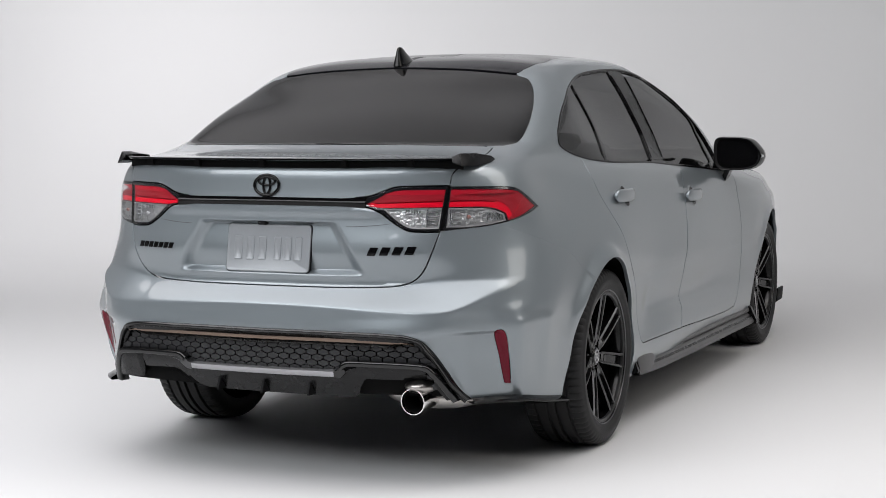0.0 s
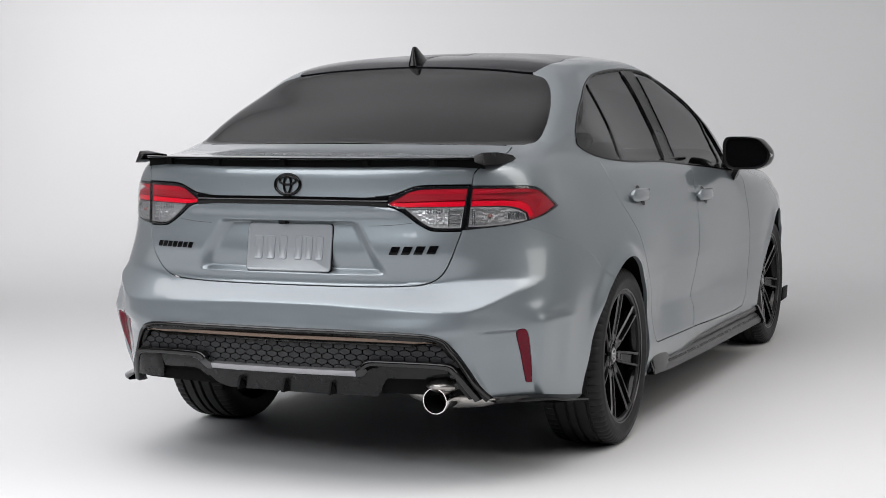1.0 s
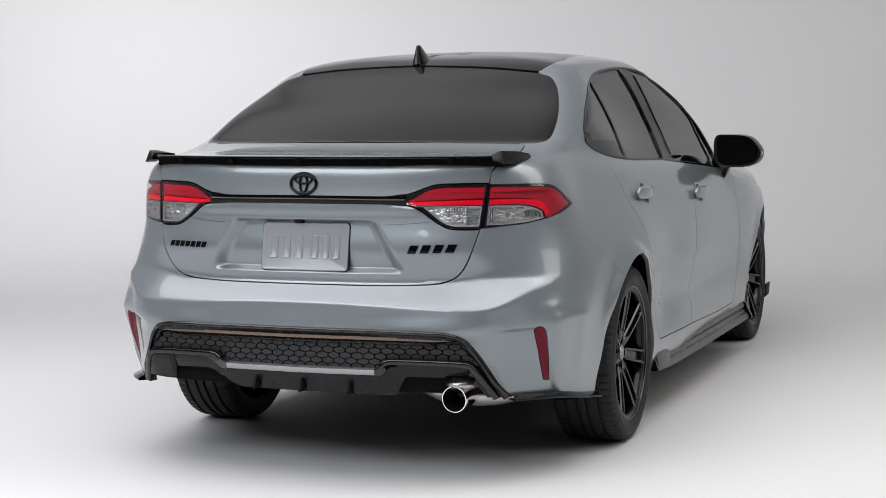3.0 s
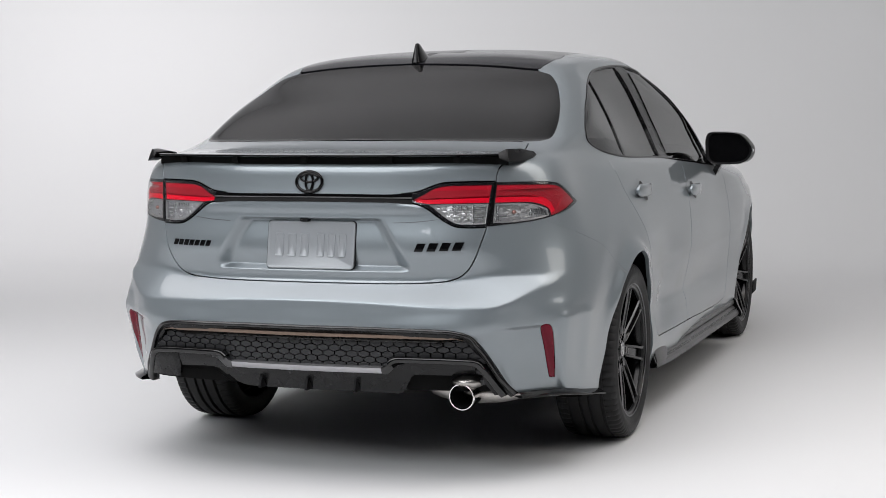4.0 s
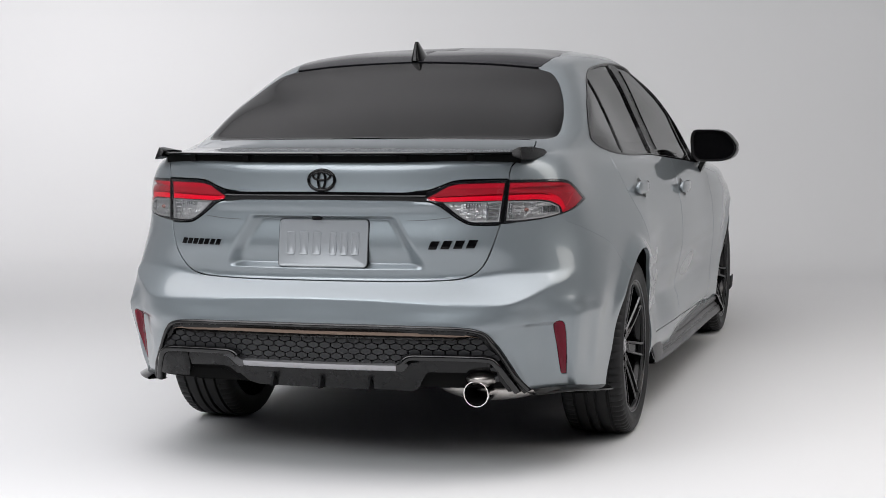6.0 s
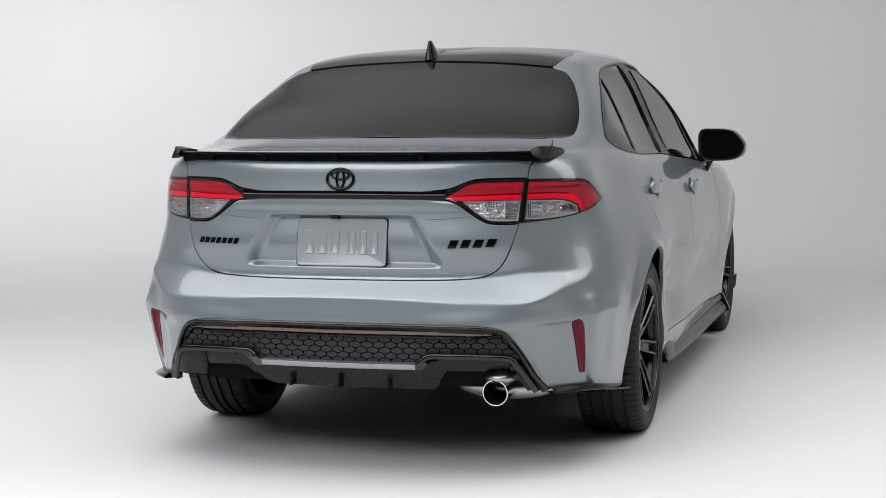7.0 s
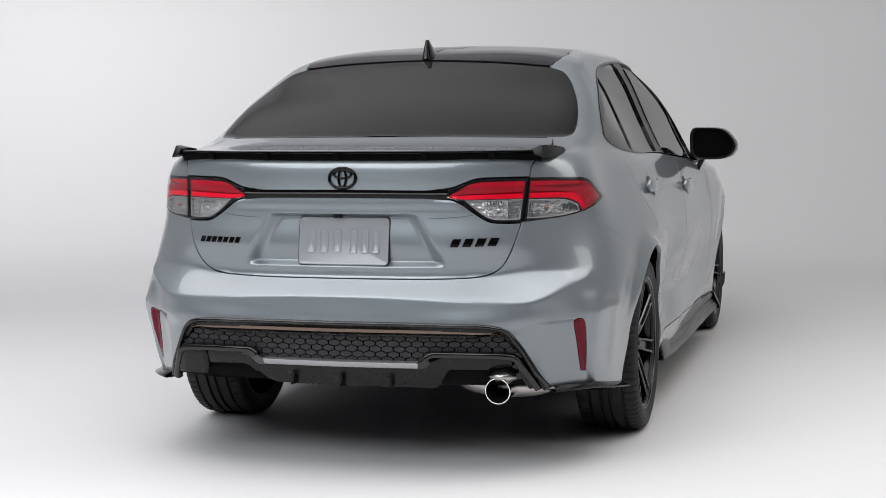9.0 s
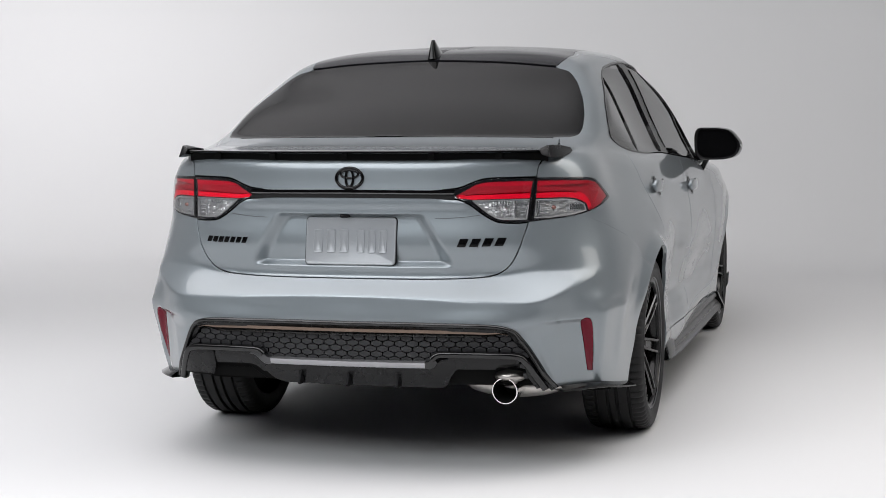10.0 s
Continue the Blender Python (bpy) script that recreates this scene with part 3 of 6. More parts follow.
    # a small round at the edge, then the turned-in flange
    ring1, ring2 = {}, {}
    for i in np.where(on)[0]:
        w = shift[i] / max(gap, 1e-6)
        ring1[i] = len(verts)
        verts.append(p[i] - w * 0.0012 - nrm[i] * 0.0012)
        normals.append(-w)
        ring2[i] = len(verts)
        verts.append(p[i] - w * 0.0012 - nrm[i] * depth)
        normals.append(-w)
    for a, b in rim:
        faces.append((b, a, ring1[a], ring1[b]))
        faces.append((ring1[b], ring1[a], ring2[a], ring2[b]))
    me = mesh_of(name, verts, faces, mat)
    nn = np.array(normals)
    nn = nn / (np.linalg.norm(nn, axis=1, keepdims=True) + 1e-9)
    me.normals_split_custom_set_from_vertices([tuple(q) for q in nn])
    return add(name, me, parent, label)


def rear_sv(x, z):
    """(s, v) of the rear face at given x and z."""
    x, z = np.atleast_1d(np.asarray(x, float)), np.atleast_1d(np.asarray(z, float))
    s, v = np.abs(x) * 1.04, np.interp(z, NET[:12, 0, 2], V_KNOT[:12])
    for _ in range(12):
        q, qs, qv = surf(s, v), surf(s + 1e-4, v), surf(s, v + 1e-4)
        a, b, c, d = (qs[:, 0] - q[:, 0]) * 1e4, (qv[:, 0] - q[:, 0]) * 1e4, (qs[:, 2] - q[:, 2]) * 1e4, (qv[:, 2] - q[:, 2]) * 1e4
        rx, rz = np.abs(x) - q[:, 0], z - q[:, 2]
        det = a * d - b * c
        s, v = s + np.clip((d * rx - b * rz) / det, -0.1, 0.1), v + np.clip((a * rz - c * rx) / det, -0.1, 0.1)
    return s * np.where(x < 0, -1, 1), v


def rear_at(x, z, off=0.0, bare=True):
    """Points on the rear face at x and z, off metres out from it (straight to the rear)."""
    s, v = rear_sv(x, z)
    p = surf(np.abs(s), v) if bare else body(s, v)
    p[:, 0] = np.atleast_1d(x)
    p[:, 1] -= off
    return p


def ribbon(name, lines, mat, parent, label="", closed=False, smooth=True, angle=35):
    """A sheet over rows of points (rows of one length), for trims swept along a line."""
    rows = [np.asarray(r, float) for r in lines]
    k = len(rows[0])
    bm = bmesh.new()
    vs = [[bm.verts.new(tuple(q)) for q in r] for r in rows]
    for i in range(len(rows) - 1):
        for j in range(k if closed else k - 1):
            quad = (vs[i][j], vs[i][(j + 1) % k], vs[i + 1][(j + 1) % k], vs[i + 1][j])
            bm.faces.new(quad)
    return part(name, bm, mat, parent, label, smooth=smooth, angle=angle)


def swept(path, profile, ups, closed=False):
    """A profile (pairs of across, out) swept along a path, out being the given direction at each point."""
    path, ups = np.asarray(path, float), np.asarray(ups, float)
    t = np.gradient(path, axis=0)
    t /= np.linalg.norm(t, axis=1, keepdims=True) + 1e-9
    side = np.cross(t, ups)
    side /= np.linalg.norm(side, axis=1, keepdims=True) + 1e-9
    return [path + side * a + ups * b for a, b in profile]


def solid_sweep(name, path, profile, ups, mat, parent, label="", angle=35):
    """A closed bar: the profile swept along the path, with capped ends."""
    rows = swept(path, profile, ups)
    bm = bmesh.new()
    vs = [[bm.verts.new(tuple(q)) for q in r] for r in rows]
    n, k = len(rows), len(path)
    for i in range(n):
        a, b = vs[i], vs[(i + 1) % n]
        for j in range(k - 1):
            bm.faces.new((a[j], a[j + 1], b[j + 1], b[j]))
    bm.faces.new([vs[i][0] for i in range(n)])
    bm.faces.new([vs[i][-1] for i in range(n)][::-1])
    return part(name, bm, mat, parent, label, angle=angle)


def box(bm, lo, hi):
    vs = [bm.verts.new((x, y, z)) for x in (lo[0], hi[0]) for y in (lo[1], hi[1]) for z in (lo[2], hi[2])]
    for f in ((0, 1, 3, 2), (4, 6, 7, 5), (0, 4, 5, 1), (2, 3, 7, 6), (0, 2, 6, 4), (1, 5, 7, 3)):
        bm.faces.new([vs[i] for i in f])
    return vs


def lathe(bm, profile, n, axis_x=True):
    """A ring mesh: profile of (across, radius) turned round the x axis."""
    rows = []
    for i in range(n):
        a = 2 * math.pi * i / n
        rows.append([bm.verts.new((u, r * math.cos(a), r * math.sin(a))) for u, r in profile])
    for i in range(n):
        a, b = rows[i], rows[(i + 1) % n]
        for j in range(len(profile) - 1):
            bm.faces.new((a[j], a[j + 1], b[j + 1], b[j]))
    return rows


# ==== studio ====
def studio():
    """A white floor that sweeps up into a wall; unseen side walls, a wall behind and a dark ceiling close it."""
    def sweep(name, pts, xs, mat, label, cat):
        bm = bmesh.new()
        cols = [[bm.verts.new((x, y, z)) for y, z in pts] for x in xs]
        for a, b in zip(cols, cols[1:]):
            for i in range(len(pts) - 1):
                bm.faces.new((a[i], b[i], b[i + 1], a[i + 1]))
        ob = part(name, bm, mat, None, angle=60)
        return tagged(ob, label, cat, kind="structure")

    yw, r = 7.6, 2.2
    xs = np.linspace(-13, 13, 14)
    sweep("floor", [(y, 0.0) for y in np.linspace(-13, yw - r, 30)], xs, STUDIO, "smooth white painted studio floor under the car", "floor")
    arc = [(yw - r + r * math.sin(a), r - r * math.cos(a)) for a in np.linspace(0, math.pi / 2, 25)]
    sweep("wall_north", arc + [(yw, 3.4), (yw, 4.4)], xs, STUDIO, "white studio wall curving up out of the floor", "wall")
    # grey sheet out of view, added to tone what the rear glass mirrors
    sweep("unseen_wall_upper", [(yw + 0.05, 4.35), (yw + 0.05, 6.0), (yw + 0.05, 7.5)], xs, STUDIO_GREY, "unseen grey sheet above the white wall, for the rear glass to mirror", "wall")
    # unseen walls and ceiling; the south wall is dark to darken the car's reflections
    for name, lo, hi, mat in (("wall_west", (-13.2, -13, 0), (-13, yw, 7.5), STUDIO), ("wall_east", (13, -13, 0), (13.2, yw, 7.5), CEILING),
                              ("wall_south", (-13, -13.2, 0), (13, -13, 7.5), STUDIO_DARK), ("ceiling", (-13.2, -13.2, 7.5), (13.2, yw + 0.2, 7.7), CEILING)):
        bm = bmesh.new()
        box(bm, lo, hi)
        tagged(part(name, bm, mat, None, smooth=False), "plain unseen studio " + ("ceiling" if name == "ceiling" else "wall"),
               "ceiling" if name == "ceiling" else "wall", kind="structure")


studio()

# ==== the car's body panels ====
car = tagged(new("sedan_car"), "grey metallic four-door sedan with gloss black trim on the studio floor", "car")
L = LINES
lamp = np.vstack([L["lamp_top"], L["lamp_bot"][1:-1]])
seam = L["trunk_seam"]
i_gap = nearest_index(seam, CURVES["trunk_seam"][6])          # where the seam leaves the lamp's foot
V_GLASS = CURVES["glass_bot"][-1][1]
deck_front = np.vstack([[(0.0, V_GLASS - 0.008)], [(0.30, V_GLASS - 0.012), (0.50, V_GLASS - 0.020), (0.60, V_GLASS - 0.028)]])
deck_front = curve_pts(deck_front)
lid = both(np.vstack([deck_front[:-1], seam[2:]]))
b_seam = L["bumper_seam"]
i_lb = nearest_index(L["lamp_bot"], CURVES["lamp_bot"][5])
i_lo = nearest_index(L["lamp_bot"], b_seam[0])
arch_r, arch_f = L["arch_rear"], L["arch_front"]
i_arch = nearest_index(arch_r, b_seam[-1])
i_low = nearest_index(arch_r, L["bumper_low"][0])
bumper = both(np.vstack([seam[i_gap:][::-1], L["lamp_bot"][i_lo:i_lb][::-1], b_seam[1:-1], arch_r[i_low:i_arch + 1][::-1], L["bumper_low"][1:], L["frame_out"][1:]]))
bumper_all = both(np.vstack([seam[i_gap:][::-1], L["lamp_bot"][i_lo:i_lb][::-1], b_seam[1:-1], arch_r[:i_arch + 1][::-1], [(1.08, -0.02), (0.0, -0.02)]]))
glass = both(np.vstack([L["glass_top"][::-1], L["glass_side"][1:], L["glass_bot"][1:-1], [(0.0, V_GLASS)]]))
V_TOP = V_KNOT[-1]
roof = np.vstack([[(0.0, 1.639)], L["glass_top"][::-1][2:-6] + np.array([0, 0.014]), L["roof_edge"], [(S_END * 0.83, 1.67), (S_END * 0.93, 1.665), (S_END, 1.665), (S_END, V_TOP), (0.0, V_TOP)]])
arch_hole_r = np.vstack([arch_r, [(1.86, -0.03), (1.08, -0.03)]])
arch_hole_f = np.vstack([arch_f, [(4.46, -0.03), (3.74, -0.03)]])
dlo = L["dlo"]
dm, dr, dl, df = L["door_mid"], L["door_rear"], L["door_low"], L["door_front"]
i_dm = nearest_index(dl, dm[-1])


def belt(a, b, up=0.0):
    """The window line between two stations, from a to b."""
    low = dlo[(dlo[:, 1] < 1.0)]
    low = low[np.argsort(low[:, 0])]
    ss = np.arange(min(a, b), max(a, b), 0.02)
    line = np.stack([ss, np.interp(ss, low[:, 0], low[:, 1]) + up], 1)
    return line if a < b else line[::-1]


rear_door = np.vstack([dr, dl[1:i_dm], dm[::-1], belt(dm[0, 0], dr[0, 0] + 0.01)])
front_door = np.vstack([dm, dl[i_dm + 1:], df[1:], belt(3.34, dm[0, 0] + 0.01)])
door_holes = [np.vstack([dr, dl[1:i_dm], dm[::-1], belt(dm[0, 0], dr[0, 0] + 0.01, 0.02)]), np.vstack([dm, dl[i_dm + 1:], df[1:], belt(3.34, dm[0, 0] + 0.01, 0.02)])]
screen = np.array([(3.95, 1.14), (4.2, 1.135), (4.6, 1.135), (S_END - 0.2, 1.135), (S_END, 1.135), (S_END, 1.645), (S_END - 0.25, 1.645), (4.7, 1.64), (4.36, 1.63), (4.1, 1.5), (3.95, 1.3)])
front_cut = np.vstack([df, [(3.40, 0.95), (3.40, 1.10), (3.95, 1.13), (S_END, 1.13), (S_END, -0.02), (3.465, -0.02)]])

panel("trunk_lid", lid, car, PAINT, gap=0.0052, holes= [lamp, flip(lamp)], step=0.02, fine=[(-0.40, 0.40, 0.462, 0.70, 0.006)])
# the far reflector sits a little wider on its softer corner
wider = L["reflector"].copy()
edge_s = np.interp(wider[:, 1], [0.132, 0.223, 0.311], [0.788, 0.776, 0.764])
wider[:, 0] -= np.where(wider[:, 0] < edge_s, np.interp(wider[:, 1], [0.132, 0.31], [0.003, 0.012]), 0)
REFLECTOR_LEFT = flip(wider)
panel("rear_bumper", bumper, car, PAINT, gap=0.0009, holes=[L["reflector"], REFLECTOR_LEFT], step=0.016, fine=[(-0.82, 0.82, 0.352, 0.485, 0.0052), (0.53, 0.88, 0.09, 0.350, 0.007), (-0.88, -0.53, 0.09, 0.350, 0.007), (0.822, 0.95, 0.353, 0.56, 0.009), (0.882, 1.20, 0.24, 0.351, 0.008)])
side_all = np.array([(0.60, -0.01), (3.60, -0.01), (4.32, 1.13), (4.33, 1.70), (3.98, 1.86), (2.8, 1.92), (2.03, 1.92), (1.12, 1.90), (0.64, 1.82), (0.55, 1.70), (0.572, 1.612), (0.60, 1.58), (0.60, 1.05), (0.62, 1.04), (0.62, 0.45)])
for sg in (1, -1):
    side = lambda a: a if sg > 0 else flip(a)
    panel("quarter_panel", side(side_all), car, PAINT, gap=0.0009, holes= [side(h) for h in (lid[:len(lid) // 2], lamp, bumper_all[:len(bumper_all) // 2], glass[:len(glass) // 2], arch_hole_r, arch_hole_f, *door_holes, dlo, front_cut, screen, roof, np.array([(0.90, -0.04), (1.22, -0.04), (1.135, 0.060), (0.90, 0.085)]))], step=0.02)
    panel("rear_door", side(rear_door), car, PAINT, [side(arch_hole_r)], step=0.017, gap=0.0042)
    panel("front_door", side(front_door), car, PAINT, step=0.018, gap=0.0042)
    panel("front_fender", side(np.vstack([df, [(3.42, 0.865), (4.2, 0.80), (4.60, 0.72), (4.55, 0.45), (4.55, -0.0), (3.47, 0.0)]])), car, PAINT, [side(arch_hole_f)], step=0.025)
hood_line = curve_pts([(3.42, 0.868), (3.8, 0.845), (4.2, 0.803), (4.60, 0.723), (4.9, 0.70), (S_END, 0.69)], 0.03)
nose = curve_pts([(4.555, 0.0), (4.555, 0.45), (4.605, 0.72)], 0.03)


for sg in (1, -1):
    side = lambda a: a if sg > 0 else flip(a)
    panel("hood", side(np.vstack([hood_line, [(S_END, 1.11)], [(4.6, 1.11), (3.95, 1.10), (3.46, 1.02), (3.40, 0.93)]])), car, PAINT, step=0.045)
    panel("front_bumper", side(np.vstack([nose, hood_line[nearest_index(hood_line, (4.6, 0.72)):], [(S_END, 0.0)]])), car, PAINT, step=0.05)
panel("rear_glass", glass, car, REAR_TINT, step=0.03, depth=0.004, label="dark tinted rear window")
for sg in (1, -1):
    side = lambda a: a if sg > 0 else flip(a)
    panel("roof_panel", side(roof), car, ROOF_BLACK, step=0.035, label="gloss black roof", open_at=lambda q: (q[:, 1] > V_TOP - 1e-4) | (np.abs(q[:, 0]) > S_END - 1e-4) | (np.abs(q[:, 0]) < 1e-4))
    panel("windscreen", side(screen), car, SIDE_TINT, step=0.05, depth=0.004, open_at=lambda q: np.abs(q[:, 0]) > S_END - 1e-4)


# ==== rear: lamps, trim, plate, badges ====
def low(x, z, off=0.0):
    """The face of the black insert under the bumper's crest."""
    x, z = np.atleast_1d(np.asarray(x, float)), np.atleast_1d(np.asarray(z, float))
    a = np.abs(x)
    y = -1.008 + 0.20 * x ** 2 + 4.0 * np.maximum(0, a - 0.55) ** 2 + 0.04 * np.clip((0.38 - z) / 0.09, 0, 1.2) - off
    return np.stack([x + 0 * y, y, z + 0 * y], 1)


def xz_plate(name, poly, mat, parent, off=0.0, thick=0.012, label="", step=0.03, base=low, gap=0.0, holes=()):
    """A plate cut to an outline in x and z that follows the rear face; off is a number or a function of x and z."""
    f = off if callable(off) else (lambda x, z: off)
    at = lambda x, z: base(x, z, f(np.asarray(x), np.asarray(z)))
    dense = lambda pl: np.vstack([np.linspace(a, b, max(2, int(np.ceil(np.linalg.norm(b - a) / (step * 0.7))) + 1))[:-1] for a, b in zip(pl, np.roll(pl, -1, axis=0))])
    return panel(name, dense(np.array(poly, float)), parent, mat, [dense(np.array(h, float)) for h in holes], step=step, depth=thick, gap=gap, at=at, label=label)


def mirror_x(poly):
    return [(-x, z) for x, z in poly][::-1]


def shrunk(poly, d):
    """A polygon drawn in by d."""
    p = np.array(poly, float)
    area = 0.5 * (p[:, 0] * np.roll(p[:, 1], -1) - np.roll(p[:, 0], -1) * p[:, 1]).sum()
    t = np.roll(p, -1, axis=0) - np.roll(p, 1, axis=0)
    t /= np.linalg.norm(t, axis=1, keepdims=True) + 1e-9
    n = np.stack([-t[:, 1], t[:, 0]], 1) * np.sign(area)
    return p + n * d


# the lamp's fields on the (s, v) plane: red over clear, inner on the lid, outer on the quarter panel
RED_IN = curve_pts([(0.344, 0.7340), (0.376, 0.7525), (0.402, 0.7690), (0.434, 0.7775), (0.51, 0.7800), (0.624, 0.7800)], 0.012)
red_in = np.vstack([RED_IN, [(0.6165, 0.7225), (0.392, 0.7215), (0.352, 0.726)]])
red_in_low = np.array([(0.354, 0.7375), (0.50, 0.7435), (0.6195, 0.7455), (0.6165, 0.7225), (0.392, 0.7215), (0.352, 0.726)])
red_in_line = np.array([(0.360, 0.7378), (0.50, 0.7430), (0.6192, 0.7450), (0.6180, 0.7395), (0.50, 0.7378), (0.375, 0.7345)])
clear_in = np.vstack([curve_pts([(0.393, 0.7185), (0.424, 0.691), (0.452, 0.671), (0.483, 0.6575), (0.523, 0.6545), (0.6025, 0.6545)], 0.012), [(0.6145, 0.7195)]])
red_out = np.vstack([[(0.6425, 0.7225), (0.6460, 0.7800)], curve_pts([(0.75, 0.7780), (0.865, 0.7720), (0.908, 0.7630), (0.948, 0.742), (0.996, 0.7125)], 0.015),
                     curve_pts([(0.928, 0.693), (0.862, 0.676), (0.846, 0.674)], 0.015), curve_pts([(0.838, 0.697), (0.80, 0.714), (0.76, 0.721), (0.70, 0.7225)], 0.015)])
red_out_low = np.vstack([[(0.6425, 0.7225), (0.6445, 0.7455)], curve_pts([(0.70, 0.7455), (0.76, 0.7440), (0.815, 0.736), (0.850, 0.716), (0.868, 0.688)], 0.012), curve_pts([(0.848, 0.679), (0.838, 0.697), (0.80, 0.714), (0.76, 0.721), (0.70, 0.7225)], 0.012)])
clear_out = np.vstack([[(0.6415, 0.7190), (0.6345, 0.6575)], curve_pts([(0.70, 0.657), (0.765, 0.662), (0.835, 0.673)], 0.015), curve_pts([(0.829, 0.695), (0.795, 0.709), (0.755, 0.7165), (0.70, 0.7185)], 0.015)])
red_out_line = np.vstack([[(0.6440, 0.7395), (0.6445, 0.7450)], curve_pts([(0.70, 0.7450), (0.76, 0.7432), (0.80, 0.7385)], 0.012), curve_pts([(0.80, 0.7340), (0.76, 0.7380), (0.70, 0.7395)], 0.012)])
CHEVRON = np.array([(0.866, 0.740), (0.918, 0.7375), (0.872, 0.696)])
SEAM_BAND = np.array([(0.6305, 0.790), (0.6270, 0.75), (0.6215, 0.70), (0.609, 0.650), (0.6195, 0.650), (0.6320, 0.70), (0.6375, 0.75), (0.6405, 0.790)])


def above(poly, v0, keep_high=True):
    """The part of a polygon above (or below) a level of v."""
    out, k = [], 1 if keep_high else -1
    for p, q in zip(poly, np.roll(poly, -1, axis=0)):
        if k * (p[1] - v0) >= 0:
            out.append(p)
        if (p[1] - v0) * (q[1] - v0) < 0:
            out.append(p + (q - p) * (v0 - p[1]) / (q[1] - p[1]))
    return np.array(out)


def facets(name, region, parent, sg, cell, mat, depth):
    """The bright faceted reflector behind a clear field: small cells, each tilted its own way."""
    lo = region.min(0)
    pts = lambda a: a if sg > 0 else flip(a)

    def at(s, v):
        q = body(s, v)
        i, j = np.floor((np.abs(s) - lo[0]) / cell[0]), np.floor((v - lo[1]) / cell[1])
        u, w = (np.abs(s) - lo[0]) / cell[0] - i - 0.5, (v - lo[1]) / cell[1] - j - 0.5
        h1, h2, h3 = (np.sin(i * 12.9898 + j * 78.233 + k) * 43758.5453 % 1.0 - 0.5 for k in (0.0, 1.7, 3.1))
        e = 0.002
        nn = np.cross(body(s + e, v) - body(s - e, v), body(s, v + e) - body(s, v - e))
        nn /= np.linalg.norm(nn, axis=1, keepdims=True)
        nn *= np.sign(((q - np.array([0, 1.2, 0.75])) * nn).sum(1, keepdims=True))
        return q - nn * (0.012 + depth * (1.6 * u * h1 + 1.6 * w * h2 + 0.7 * h3 + u * u))[:, None]
    return panel(name, pts(region), parent, mat, step=0.0032, depth=0.001, gap=0, at=at)


def tail_lamp(sg):
    pts = lambda a: a if sg > 0 else flip(a)
    holder = add("tail_lamp", None, car, "red and clear tail lamp in a smoked black frame")
    panel("housing", pts(lamp), holder, DARK, step=0.03, depth=0.004, gap=0.0, lift=-0.045)

    def outward(line, d):
        a, b = pts(line).T
        q, e = body(a, b), 0.002
        nn = np.cross(body(a + e, b) - body(a - e, b), body(a, b + e) - body(a, b - e))
        nn /= np.linalg.norm(nn, axis=1, keepdims=True)
        nn *= np.sign(((q - np.array([0, 1.2, 0.75])) * nn).sum(1, keepdims=True))
        return q + nn * d
    rim_line = np.vstack([lamp, lamp[:1]])
    ribbon("housing_wall", [outward(rim_line, 0.0), outward(rim_line, -0.045)], DARK, holder)
    panel("frame", pts(lamp), holder, SMOKE, [pts(h) for h in (red_in, clear_in, red_out, clear_out)], step=0.014, depth=0.012, gap=0.002, lift=-0.0005, label="smoked black lamp frame")
    # the fall of light over the lens is drawn as two tones of red
    for field, band, level_ in ((red_in, red_in_low, 0.765), (red_out, red_out_low, 0.762)):
        panel("red_lens", pts(above(field, level_)), holder, RED_MID, step=0.012, depth=0.01, gap=0.0, lift=-0.003, label="red lens strip, lighter for the light on it")
        panel("red_lens", pts(above(field, level_, False)), holder, RED_DIM, [pts(shrunk(band, 0.0004))], step=0.012, depth=0.01, gap=0.0, lift=-0.0035, label="red lens, darker below the lit strip")
        line = red_in_line if band is red_in_low else red_out_line
        panel("light_band", pts(band), holder, RED, [pts(line)], step=0.010, depth=0.012, gap=0.0, lift=-0.005, label="bright red light band")
        panel("band_line", pts(line), holder, RED_DEEP, step=0.012, depth=0.012, gap=0.0, lift=-0.008, label="deep red line")
    for a in (CHEVRON[:2], CHEVRON[1:]):
        line = outward(np.linspace(a[0], a[1], 8), -0.002)
        solid_sweep("red_chevron", line, [(-0.0016, -0.003), (0.0016, -0.003), (0.0010, 0.001), (-0.0010, 0.001)], np.tile([[0.6 * sg, -0.75, 0.0]], (8, 1)), RED_MID, holder, "raised chevron in the red lens")
    facets("reflector_bowl", clear_in, holder, sg, (0.0110, 0.0085), BOWL, 0.0020)
    facets("reflector_bowl", clear_out, holder, sg, (0.0105, 0.0085), BOWL, 0.0020)
    for field in (clear_in, clear_out):
        ring = np.vstack([field, field[:1]])
        inner = shrunk(field, 0.0042)
        inner = np.vstack([inner, inner[:1]])
        ribbon("field_rim", [outward(ring, -0.001), outward(inner, -0.002), outward(inner, -0.012)], BEZEL, holder, "thin grey rim of the clear field")

    def bars(s0, s1, v0, v1, n, upright, thick):
        """A row of bright bars, upright or level, over a field's stretch."""
        for i in range(n):
            k = (i + 0.5) / n
            a = np.array([(s0 + (s1 - s0) * k, v0), (s0 + (s1 - s0) * k, v1)]) if upright else np.array([(s0, v0 + (v1 - v0) * k), (s1, v0 + (v1 - v0) * k)])
            line = np.linspace(a[0], a[1], 6)
            up = np.tile(np.array([[0.25 * sg, -0.95, 0.15]]), (6, 1))
            solid_sweep("lens_rib", outward(line, -0.008), [(-thick, -0.004), (thick, -0.004), (thick * 0.6, 0.003), (-thick * 0.6, 0.003)], up, MIRRORED, holder)
